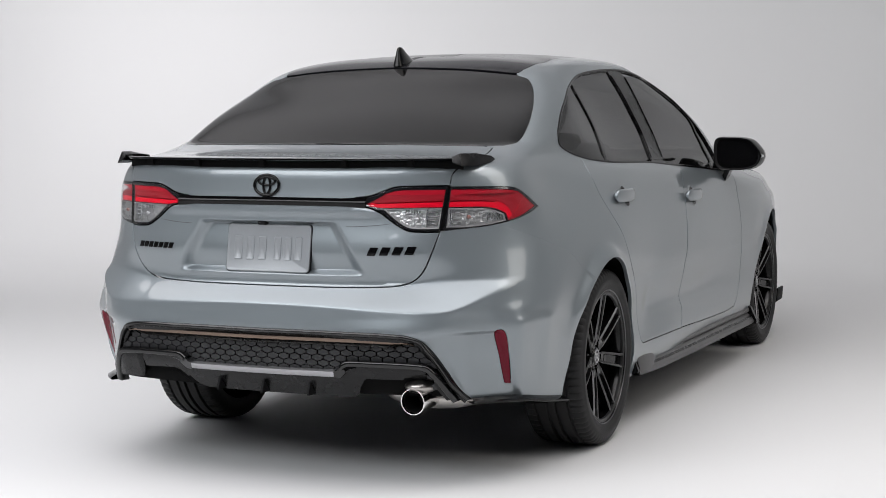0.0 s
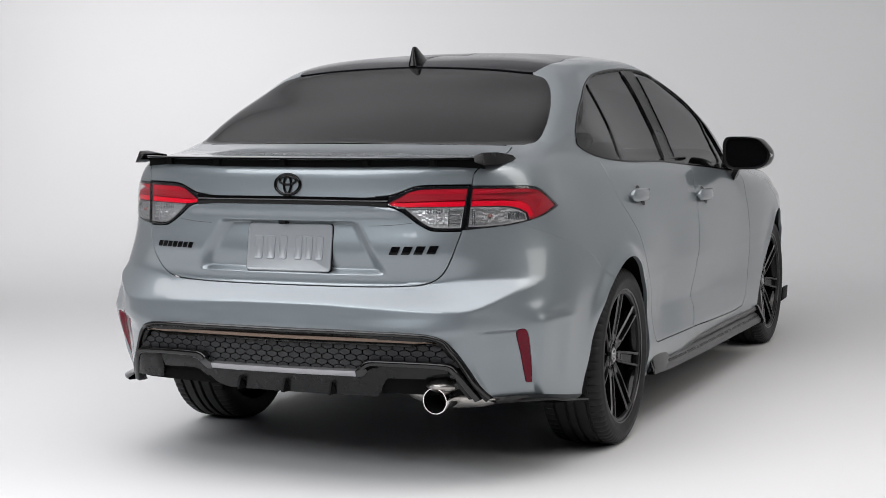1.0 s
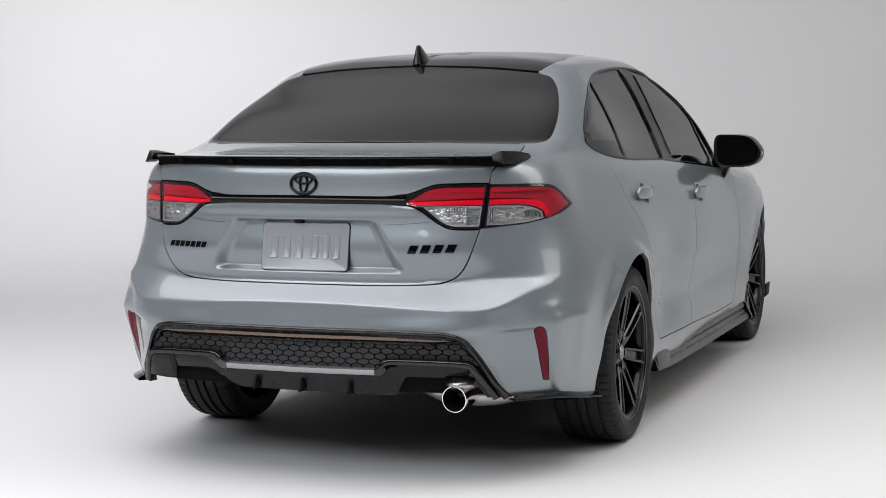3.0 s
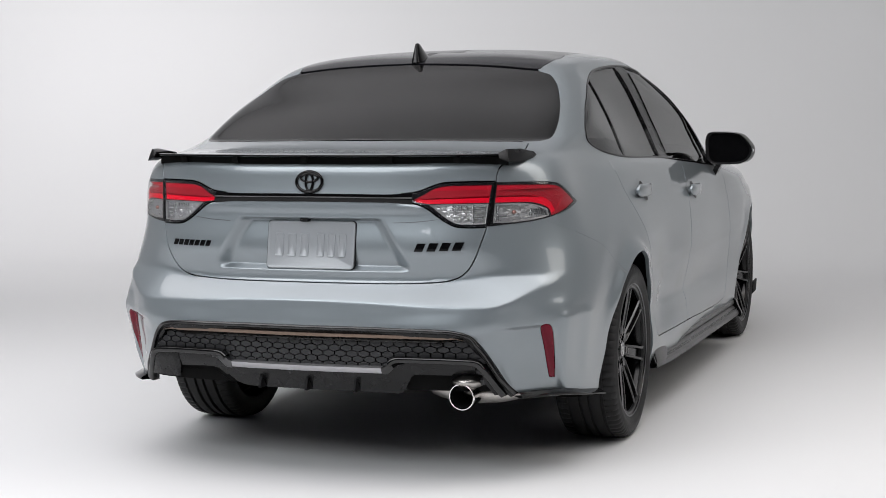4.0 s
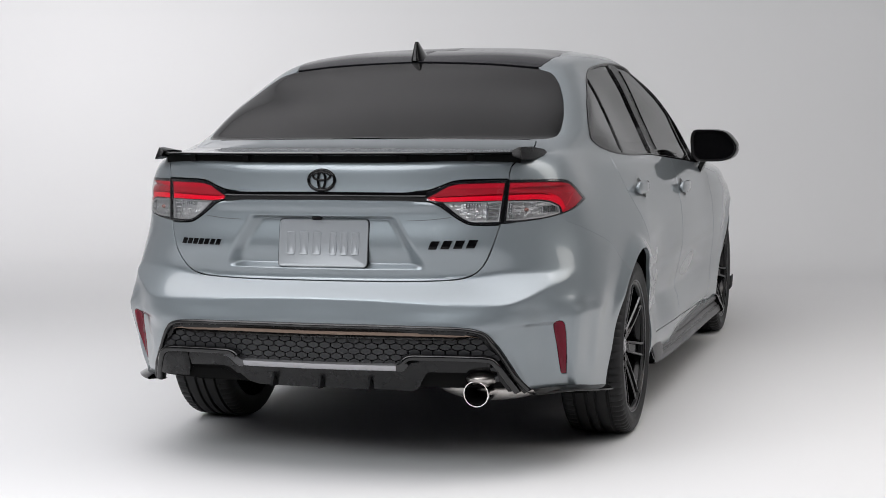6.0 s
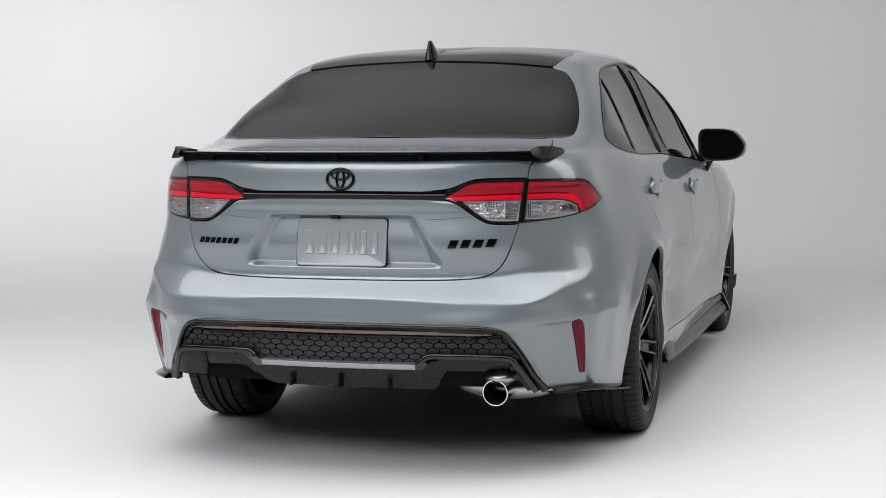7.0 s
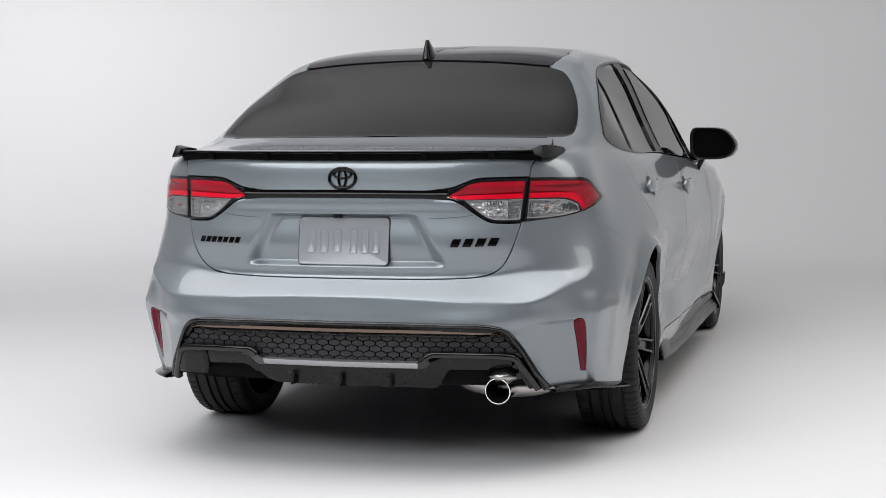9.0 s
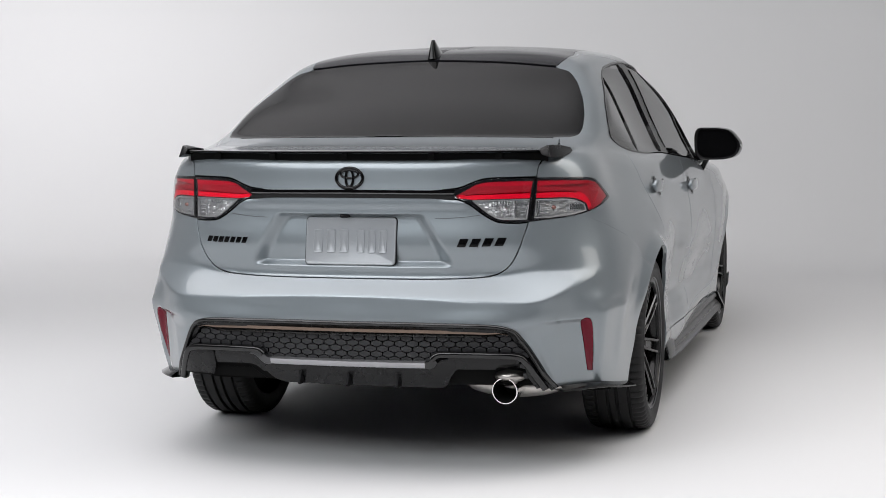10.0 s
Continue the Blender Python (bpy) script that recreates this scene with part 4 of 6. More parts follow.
    bars(0.556, 0.606, 0.663, 0.713, 4, False, 0.0019)
    bars(0.546, 0.556, 0.660, 0.717, 1, True, 0.0030)
    bars(0.462, 0.525, 0.702, 0.714, 6, True, 0.0026)
    bars(0.648, 0.664, 0.664, 0.713, 2, True, 0.0018)
    bars(0.770, 0.822, 0.678, 0.698, 6, True, 0.0024)
    bars(0.652, 0.690, 0.667, 0.684, 2, False, 0.0014)
    # bulbs in their sockets
    for s0, v0, mat in ((0.508, 0.686, BOWL), (0.715, 0.690, AMBER)):
        c = outward(np.array([[s0, v0]]), -0.010)[0]
        bm = bmesh.new()
        bmesh.ops.create_uvsphere(bm, u_segments=16, v_segments=10, radius=1.0, matrix=Matrix.Translation(tuple(c)) @ Matrix.Diagonal((0.008, 0.004, 0.006, 1)))
        part("bulb", bm, mat, holder)
    panel("cover", pts(lamp), holder, LENS_COVER, [], step=0.02, depth=0.004, gap=0.0015, lift=0.0015, label="clear outer lens")
    panel("gap_strip", pts(SEAM_BAND), holder, BLACK_GLOSS, step=0.02, depth=0.006, gap=0.0, lift=0.0022)


tail_lamp(1)
tail_lamp(-1)

# the black bar between the lamps; its ridge is grey metal to draw the highlight line
xs = np.linspace(-0.345, 0.345, 47)
bar = add("garnish_bar", None, car, "gloss black bar between the tail lamps")


def bar_row(dz, off, pinch=0.0):
    z0 = 0.9165 - 0.055 * (xs / 1.0) ** 2 * 0.4
    grow = 1.0 + 0.35 * smoothstep((np.abs(xs) - 0.26) / 0.09)
    return rear_at(xs, z0 + dz * grow, off)


ribbon("upper_band", [bar_row(0.0135, -0.004), bar_row(0.0128, 0.0058), bar_row(0.0042, 0.0050)], BLACK_GLOSS, bar)
ribbon("highlight_ridge", [bar_row(0.0042, 0.0050), bar_row(0.0022, 0.0086), bar_row(0.0012, 0.0090), bar_row(0.0004, 0.0070)], SATIN_DARK, bar, "thin raised ridge line, greyed for its highlight")
ribbon("lower_band", [bar_row(0.0004, 0.0070), bar_row(-0.0112, 0.0050), bar_row(-0.0126, 0.0038), bar_row(-0.0135, -0.004)], BLACK_GLOSS, bar)


# a thin grey strip draws the shade of the crease from the plate bay to the lamps
for sg in (1, -1):
    cx = np.linspace(0.285, 0.425, 12)
    q = rear_at(sg * cx, 0.838 + 0.010 * ((cx - 0.285) / 0.14) ** 2, 0.0004)
    solid_sweep("lid_crease_shade", q, [(-0.0007, -0.002), (0.0007, -0.002), (0.0007, 0.0001), (-0.0007, 0.0001)], np.tile([[0.0, -1.0, 0.0]], (12, 1)), SATIN_DARK, car)

# spoiler on the lid's edge
spoiler = add("spoiler", None, car, "gloss black lip spoiler with upturned ends")
sx = np.linspace(-0.622, 0.622, 61)


def lip(y_off, z):
    """A line along the lid's rear edge, y_off forward of it."""
    base = rear_at(sx, np.full_like(sx, 1.0))
    base[:, 1] += y_off
    base[:, 2] = z
    return base


blade = [lip(0.120, 1.047), lip(0.05, 1.0505), lip(0.0, 1.0535), lip(-0.024, 1.0545), lip(-0.030, 1.0525), lip(-0.030, 1.0485), lip(-0.022, 1.0455), lip(0.02, 1.0425), lip(0.120, 1.041)]
ribbon("blade", blade + [blade[0]], BLACK_GLOSS, spoiler, angle=25)
# foot and supports near-black: the shade under the blade is put into their colour
ribbon("foot", [lip(0.05, 1.045), lip(0.010, 1.043), lip(0.010, 1.016), lip(0.03, 1.006)], DARK, spoiler)
for x0 in (-0.48, -0.27, -0.02, 0.27, 0.48):
    p0 = rear_at([x0], [1.0])[0]
    bm = bmesh.new()
    vs = box(bm, (x0 - 0.010, p0[1] - 0.012, 1.026), (x0 + 0.010, p0[1] + 0.03, 1.046))
    for v in vs[:]:
        if v.co.z < 1.03:
            v.co.y += 0.010
    part("support", bm, DARK, spoiler)


def spoiler_end(sg):
    bm = bmesh.new()
    outer = [(0.641, -0.836, 1.028), (0.629, -0.824, 1.070), (0.650, -0.74, 1.068), (0.672, -0.655, 1.057), (0.676, -0.632, 1.045), (0.670, -0.66, 1.034), (0.658, -0.74, 1.026)]
    inner = [(0.612, -0.847, 1.040), (0.606, -0.836, 1.0585), (0.604, -0.75, 1.059), (0.618, -0.665, 1.053), (0.634, -0.638, 1.045), (0.618, -0.67, 1.040), (0.606, -0.75, 1.040)]
    a = [bm.verts.new((x * sg, y, z)) for x, y, z in outer]
    b = [bm.verts.new((x * sg, y, z)) for x, y, z in inner]
    bm.faces.new(a)
    bm.faces.new(b[::-1])
    for i in range(7):
        bm.faces.new((a[i], a[(i + 1) % 7], b[(i + 1) % 7], b[i]))
    bmesh.ops.bevel(bm, geom=bm.edges[:], offset=0.003, segments=2, affect="EDGES", profile=0.6)
    part("winglet", bm, BLACK_SATIN, spoiler, "upturned satin black end piece", angle=50)
    bm = bmesh.new()
    box(bm, (min(0.56 * sg, 0.600 * sg), -0.77, 1.022), (max(0.56 * sg, 0.600 * sg), -0.70, 1.045))
    part("end_foot", bm, BLACK_MATT, spoiler)


spoiler_end(1)
spoiler_end(-1)

# oval emblem of plain rings
emblem = add("emblem", None, car, "gloss black oval emblem of plain rings")


def oval(name, cx, cz, rx, rz, tube, off):
    a = np.linspace(0, 2 * math.pi, 49)[:-1]
    x, z = cx + rx * np.cos(a), cz + rz * np.sin(a)
    mid = rear_at(x, z, off)
    rad = np.stack([np.cos(a) * rz, np.zeros_like(a), np.sin(a) * rx], 1)
    rad /= np.linalg.norm(rad, axis=1, keepdims=True)
    rows = [mid + rad * tube * math.cos(b) + np.array([0, -1, 0]) * tube * 0.8 * math.sin(b) for b in np.linspace(0, 2 * math.pi, 13)]
    ribbon(name, rows, BLACK_GLOSS, emblem, closed=True, angle=80)


oval("outer_ring", 0.0, 0.9665, 0.0445, 0.0325, 0.0052, 0.003)
oval("inner_ring", 0.0, 0.9665, 0.0125, 0.0280, 0.0042, 0.003)
oval("inner_ring", 0.0, 0.9795, 0.0290, 0.0130, 0.0038, 0.003)


# badges as plain slanted bars
def badge(x0, x1, z0, z1, n, slope, label, cuts):
    holder = add("badge", None, car, label)
    w = (x1 - x0) / n
    for i in range(n):
        a, b = x0 + i * w + w * 0.16, x0 + (i + 1) * w - w * 0.16
        dz = slope * (i + 0.5 - n / 2)
        k = (z1 - z0) * 0.42
        poly = [(a, z0 + dz), (b, z0 + dz), (b + k, z1 + dz), (a + k, z1 + dz)]
        t = (z1 - z0) * 0.26
        hole = [(a + t * 1.2 + k * 0.28, z0 + t + dz), (b - t * 1.0 + k * 0.28, z0 + t + dz), (b - t * 1.0 + k * 0.72, z1 - t + dz), (a + t * 1.2 + k * 0.72, z1 - t + dz)]
        xz_plate("bar", poly, BLACK_GLOSS, holder, off=0.0035, thick=0.0045, step=0.02, base=rear_at, holes=[hole] if cuts else [])


badge(0.350, 0.506, 0.749, 0.775, 4, 0.001, "plain gloss black slanted badge bars", False)
badge(-0.521, -0.360, 0.752, 0.771, 7, 0.0, "small plain gloss black slanted badge bars", False)

# number plate: raised rim and plain raised bars
plate = add("number_plate", None, car, "embossed plate painted in the body's grey with plain bars")
tilt = math.atan2(0.024, 0.139)


def plate_at(x, z, off):
    return np.stack([x, -0.9345 + (z - 0.7625) * math.tan(tilt) - off, z], -1)


def round_rect(cx, cz, w, h, r, n=6):
    pts = []
    for sx_, sz_, a0 in ((1, 1, 0), (-1, 1, 90), (-1, -1, 180), (1, -1, 270)):
        for i in range(n + 1):
            a = radians(a0 + 90 * i / n)
            pts.append((cx + sx_ * (w / 2 - r) + r * math.cos(a), cz + sz_ * (h / 2 - r) + r * math.sin(a)))
    return np.array(pts)


def plate_rows(specs):
    return [plate_at(o[:, 0], o[:, 1], d) for o, d in specs]


rr = lambda g: round_rect(0, 0.7625, 0.305 - g, 0.153 - g, max(0.003, 0.013 - g / 2))
rows = plate_rows([(rr(0), -0.003), (rr(0), 0.0005), (rr(0.002), 0.0016), (rr(0.008), 0.0016), (rr(0.012), 0.0002)])
bm = bmesh.new()
loops = [[bm.verts.new(tuple(q)) for q in r] for r in rows]
for a, b in zip(loops, loops[1:]):
    for i in range(len(a)):
        bm.faces.new((a[i], a[(i + 1) % len(a)], b[(i + 1) % len(a)], b[i]))
bm.faces.new(loops[-1])
part("plate", bm, PLATE, plate, angle=60)
# matt black rim draws the shade in the gap round the plate
bm = bmesh.new()
loops = [[bm.verts.new(tuple(q)) for q in r] for r in plate_rows([(rr(-0.006), -0.010), (rr(-0.006), -0.004), (rr(0.004), -0.003)])]
for a, b in zip(loops, loops[1:]):
    for i in range(len(a)):
        bm.faces.new((a[i], a[(i + 1) % len(a)], b[(i + 1) % len(a)], b[i]))
part("plate_shade_rim", bm, BLACK_MATT, plate)
for i, cx in enumerate((-0.111, -0.067, -0.023, 0.033, 0.071, 0.109)):
    w = 0.032 if i < 3 else 0.028
    outs = [(round_rect(cx, 0.762, w - g, 0.076 - g, 0.007 - g / 3), d) for g, d in ((0, 0.0002), (0.002, 0.0024), (0.007, 0.0026), (0.010, 0.0008))]
    bm = bmesh.new()
    loops = [[bm.verts.new(tuple(q)) for q in r] for r in plate_rows(outs)]
    for a, b in zip(loops, loops[1:]):
        for k in range(len(a)):
            bm.faces.new((a[k], a[(k + 1) % len(a)], b[(k + 1) % len(a)], b[k]))
    bm.faces.new(loops[-1])
    part("raised_bar", bm, PLATE, plate, angle=60)
# camera under the bay's upper edge
cam_pod = add("rear_camera", None, car, "small black rear camera")
bm = bmesh.new()
vs = box(bm, (-0.034, -0.945, 0.838), (-0.004, -0.905, 0.853))
bmesh.ops.bevel(bm, geom=bm.edges[:], offset=0.003, segments=2, affect="EDGES")
part("pod", bm, BLACK_MATT, cam_pod)
bm = bmesh.new()
bmesh.ops.create_cone(bm, cap_ends=True, segments=16, radius1=0.007, radius2=0.006, depth=0.012, matrix=Matrix.Translation((-0.026, -0.938, 0.846)) @ Matrix.Rotation(radians(60), 4, "X"))
part("lens", bm, BLACK_GLOSS, cam_pod)
# red reflectors at the outer end of the scoop in the bumper's corner
for poly in (L["reflector"], REFLECTOR_LEFT):
    panel("corner_reflector", poly, car, REFLECTOR, step=0.01, depth=0.012, gap=0.0028, lift=0.001, label="slim upright red reflector")

# ==== rear: black insert, grille, diffuser, exhaust ====
insert = add("rear_insert", None, car, "black lower bumper insert with honeycomb grille")
fo = np.vstack([L["frame_out"], flip(L["frame_out"])[::-1][1:]])
edge = body(fo[:, 0], fo[:, 1])
proud = np.clip(edge[:, 1] - low(edge[:, 0], edge[:, 2])[:, 1], 0.0, 0.016)
edge = edge + np.stack([0 * proud, -proud, 0 * proud], 1)
back_edge = body(fo[:, 0], fo[:, 1]) + np.array([0, 0.02, 0])
# the frame's section runs from the paint over a rounded black edge to its inner lip
tang = np.gradient(edge, axis=0)
tang /= np.linalg.norm(tang, axis=1, keepdims=True)
inw = np.cross(tang, np.tile([[0.0, -1.0, 0.0]], (len(edge), 1)))
inw[:, 1] = 0
inw /= np.linalg.norm(inw, axis=1, keepdims=True) + 1e-9
mid_i = len(edge) // 2
if inw[mid_i, 2] > 0:
    inw = -inw
row = lambda a, b: edge + inw * a + np.array([0, -1, 0]) * b
ribbon("frame_edge", [back_edge - inw * 0.001, row(-0.001, 0.002), row(0.001, 0.008), row(0.005, 0.0105), row(0.009, 0.009)], TRIM_GLOSS, insert, angle=60)
ribbon("frame_line", [row(0.009, 0.009), row(0.0105, 0.0105), row(0.012, 0.0105), row(0.0135, 0.008)], BLACK_GLOSS, insert, "thin gloss line round the insert", angle=60)
ribbon("frame_band", [row(0.0135, 0.008), row(0.016, 0.0), row(0.026, -0.004), row(0.029, -0.012), row(0.031, -0.03)], BLACK_SATIN, insert, angle=40)

# bronze strip under the frame's upper edge
bx = np.linspace(-0.527, 0.527, 61)
taper = smoothstep((0.534 - np.abs(bx)) / 0.10)
top_z = np.interp(np.abs(bx), np.abs(edge[:mid_i, 0])[::-1], edge[:mid_i, 2][::-1])
bz = np.minimum(top_z - 0.0235, np.interp(np.abs(bx), [0, 0.25, 0.40, 0.455, 0.50, 0.53], [0.4930, 0.4950, 0.4935, 0.4905, 0.4845, 0.4785]))
ribbon("bronze_strip", [low(bx, bz + 0.0015, -0.006), low(bx, bz, 0.0155), low(bx, bz - 0.0095 * taper - 0.0008, 0.0135), low(bx, bz - 0.0115 * taper - 0.001, -0.010)], COPPER, insert, "slim bronze accent strip", angle=50)
ribbon("strip_bed", [low(bx, bz + 0.006, -0.004), low(bx, bz - 0.0005, -0.003), low(bx, bz - 0.017 * np.maximum(taper, 0.3), -0.003), low(bx, bz - 0.0235 * np.maximum(taper, 0.3), 0.001), low(bx, bz - 0.027 * np.maximum(taper, 0.3), -0.012)], BLACK_SATIN, insert, angle=40)

# honeycomb: a dark bed and raised tiles
grille = add("honeycomb_grille", None, car, "black honeycomb grille of raised six-sided tiles")
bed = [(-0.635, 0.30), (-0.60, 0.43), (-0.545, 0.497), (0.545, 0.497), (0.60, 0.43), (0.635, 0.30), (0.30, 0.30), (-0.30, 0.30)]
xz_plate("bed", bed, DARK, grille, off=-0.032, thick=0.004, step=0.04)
HW, HH = 0.0208, 0.0122
tile = bmesh.new()
hexa = [(0.0, 1.0), (0.94, 0.45), (0.94, -0.45), (0.0, -1.0), (-0.94, -0.45), (-0.94, 0.45)]
rings = []
for k, d in ((0.94, 0.012), (0.94, 0.0014), (0.86, 0.0)):
    rings.append([tile.verts.new((x * HW * k, d, z * HH * k)) for x, z in hexa])
for a, b in zip(rings, rings[1:]):
    for i in range(6):
        tile.faces.new((a[i], a[(i + 1) % 6], b[(i + 1) % 6], b[i]))
tile.faces.new(rings[-1])
bmesh.ops.recalc_face_normals(tile, faces=tile.faces)
tile_mesh = bpy.data.meshes.new("hex_tile")
tile.to_mesh(tile_mesh)
tile_mesh.materials.append(TILE_BLACK)
for r in range(-6, 6):
    z = 0.4205 + r * HH * 1.44
    for c in range(-18, 19):
        x = (c + 0.5 * (r % 2)) * HW * 1.90
        lim = 0.552 + 0.45 * (0.45 - z)
        if abs(x) > lim or z > 0.486 or z < 0.32 or (abs(x) < 0.56 and z < 0.372) or (0.29 < abs(x) < 0.57 and z < 0.395):
            continue
        a, b, c2 = low([x], [z], -0.018)[0], low([x + 0.01], [z], -0.018)[0], low([x], [z + 0.01], -0.018)[0]
        ex, ez = Vector(b - a).normalized(), Vector(c2 - a).normalized()
        ey = ez.cross(ex).normalized()
        ez = ex.cross(ey)
        m = Matrix((ex, ey, ez)).transposed().to_4x4()
        m.translation = a
        add("hex_tile", tile_mesh, grille, m=m)

# diffuser: bright middle strip, humps over the exhaust cut-outs, lower panel and three fins
diff = add("diffuser", None, car, "black lower diffuser with a bright edge strip")
dx = np.linspace(-0.262, 0.262, 25)
ribbon("bright_strip", [low(dx, np.full(25, 0.3845), -0.022), low(dx, np.full(25, 0.3815), 0.001), low(dx, np.full(25, 0.3795), 0.004), low(dx, np.full(25, 0.3635), 0.006), low(dx, np.full(25, 0.3615), 0.004), low(dx, np.full(25, 0.360), -0.01)], SATIN_METAL, diff, "satin silver edge strip", angle=40)
for sg in (1, -1):
    path = [(0.286, 0.3930), (0.300, 0.4035), (0.314, 0.4070), (0.33, 0.4075), (0.548, 0.4015), (0.566, 0.396), (0.578, 0.383), (0.618, 0.306), (0.628, 0.284)]
    pl = curve_pts(path, 0.01)
    q = low(sg * pl[:, 0], pl[:, 1], 0.004)
    rows = swept(q, [(-0.010, -0.02), (-0.010, 0.001), (-0.0090, 0.0045), (-0.0070, 0.0070), (-0.0040, 0.0080), (0.004, 0.008), (0.0070, 0.0070), (0.0090, 0.0045), (0.010, -0.004), (0.011, -0.03)], np.tile([[0.0, -1.0, 0.0]], (len(q), 1)))
    ribbon("hump_edge", rows, TRIM_GLOSS, diff, "gloss black hump edge", angle=70)
    own = lambda pl_: pl_ if sg > 0 else mirror_x(pl_)
    # a facet carries the bright strip up to the hump; grey on the lit left, black on the shaded right
    upper, lower = curve_pts([(0.2625, 0.3815), (0.273, 0.3830), (0.298, 0.4035), (0.312, 0.4085)], 0.004), curve_pts([(0.2625, 0.3605), (0.284, 0.3625), (0.314, 0.3890), (0.336, 0.3940)], 0.004)
    k_ = np.linspace(0, 1, 24)
    line_of = lambda ln: np.stack([np.interp(k_, np.linspace(0, 1, len(ln)), ln[:, 0]), np.interp(k_, np.linspace(0, 1, len(ln)), ln[:, 1])], 1)
    up_, lo_ = line_of(upper), line_of(lower)
    ribbon("corner_facet", [low(sg * up_[:, 0], up_[:, 1] + 0.001, -0.022), low(sg * up_[:, 0], up_[:, 1], 0.003), low(sg * lo_[:, 0], lo_[:, 1], 0.0065), low(sg * lo_[:, 0], lo_[:, 1] - 0.002, 0.004), low(sg * lo_[:, 0], lo_[:, 1] - 0.003, -0.02)],
           TRIM_GLOSS if sg > 0 else SATIN_DARK, diff, "facet up to the hump, toned for the light on its side", angle=40)
    # the face under the hump's edge, and the panel set back behind it
    if sg > 0:
        face = [(0.322, 0.4000), (0.548, 0.3945), (0.560, 0.386), (0.557, 0.379), (0.497, 0.3755), (0.481, 0.3576), (0.3625, 0.3576), (0.352, 0.3508), (0.331, 0.3208), (0.3216, 0.3041), (0.312, 0.2935), (0.298, 0.2885), (0.2625, 0.2890), (0.2625, 0.3605), (0.284, 0.3640), (0.310, 0.3890)]
    else:
        face = [(0.322, 0.4000), (0.470, 0.3945), (0.470, 0.352), (0.345, 0.357), (0.322, 0.350), (0.300, 0.328), (0.268, 0.338), (0.268, 0.3615), (0.284, 0.3640), (0.310, 0.3890)]

    def face_off(x, z):
        """The face leans in downwards and runs into the middle panel."""
        w = smoothstep((np.abs(x) - 0.265) / 0.08) if sg > 0 else 1.0
        return 0.002 - 0.22 * w * np.clip(0.40 - z, 0, 0.2) - 0.35 * (1 - w) * np.clip(0.362 - z, 0, 0.2)
    xz_plate("hump_face", own(face), BLACK_SATIN, diff, off=face_off, thick=0.02, step=0.012)
    if sg > 0:
        set_back = [(0.31, 0.372), (0.575, 0.372), (0.575, 0.360), (0.481, 0.356), (0.471, 0.317), (0.455, 0.309), (0.426, 0.304), (0.31, 0.302)]
    else:
        set_back = [(0.26, 0.372), (0.470, 0.372), (0.470, 0.338), (0.345, 0.334), (0.318, 0.322), (0.300, 0.303), (0.26, 0.303)]
    xz_plate("hump_panel", own(set_back), BLACK_SATIN, diff, off=lambda x, z: -0.030 - 0.30 * np.clip(0.37 - z, 0, 0.2), thick=0.02, step=0.03)
    outer = [(0.572, 0.372), (0.585, 0.372), (0.628, 0.290), (0.600, 0.288), (0.578, 0.33)]
    if sg > 0:
        xz_plate("hump_cheek", outer, BLACK_SATIN, diff, off=-0.012, thick=0.03, step=0.03)
    else:
        box_end = [(0.476, 0.395), (0.548, 0.393), (0.566, 0.387), (0.590, 0.350), (0.606, 0.312), (0.486, 0.312), (0.478, 0.345)]
        xz_plate("hump_cheek", mirror_x(box_end), BLACK_SATIN, diff, off=lambda x, z: 0.004 - 0.9 * np.clip(0.492 - np.abs(x), 0, 0.02), thick=0.03, step=0.012, label="boxed outer end of the diffuser")
    for i in range(3):
        zc, xc = 0.370 - i * 0.022, 0.591 + i * 0.0112
        a = low([sg * (xc - 0.008), sg * (xc + 0.009)], [zc, zc], -0.002)
        solid_sweep("slot_rib", np.linspace(a[0], a[1], 4), [(-0.0016, -0.012), (0.0016, -0.012), (0.0016, 0.004), (-0.0016, 0.004)], np.tile([[0.0, -1.0, 0.0]], (4, 1)), BLACK_SATIN, diff)
mid_poly = [(-0.27, 0.362), (0.2622, 0.362), (0.2622, 0.2890), (0.228, 0.2905), (-0.228, 0.2925), (-0.250, 0.298), (-0.268, 0.307), (-0.285, 0.326), (-0.292, 0.345)]
xz_plate("lower_panel", mid_poly, BLACK_SATIN, diff, off=lambda x, z: 0.002 - 0.35 * np.clip(0.362 - z, 0, 0.2), thick=0.03, step=0.03)
for x0 in (-0.166, 0.0, 0.166):
    bm = bmesh.new()
    y0 = low([x0], [0.33])[0][1]
    prof = [(y0 + 0.03, 0.338), (y0 + 0.004, 0.337), (y0 - 0.012, 0.304), (y0 - 0.010, 0.296), (y0 + 0.06, 0.293)]
    a = [bm.verts.new((x0 - 0.004, y, z)) for y, z in prof]
    b = [bm.verts.new((x0 + 0.004, y, z)) for y, z in prof]
    bm.faces.new(a)
    bm.faces.new(b[::-1])
    for i in range(5):
        bm.faces.new((a[i], a[(i + 1) % 5], b[(i + 1) % 5], b[i]))
    part("fin", bm, BLACK_MATT, diff, smooth=False)
# under tray closing the insert to the car's floor
bm = bmesh.new()
tx = np.linspace(-0.60, 0.60, 25)
r0 = low(tx, np.where(tx < -0.31, 0.338, 0.300), -0.03)
r1 = r0.copy()
r1[:, 1], r1[:, 2] = -0.55, 0.26
a = [bm.verts.new(tuple(q)) for q in r0[:16]]
b = [bm.verts.new(tuple(q)) for q in r1[:16]]
for i in range(15):
    bm.faces.new((a[i], a[i + 1], b[i + 1], b[i]))
part("under_tray", bm, BLACK_MATT, diff)

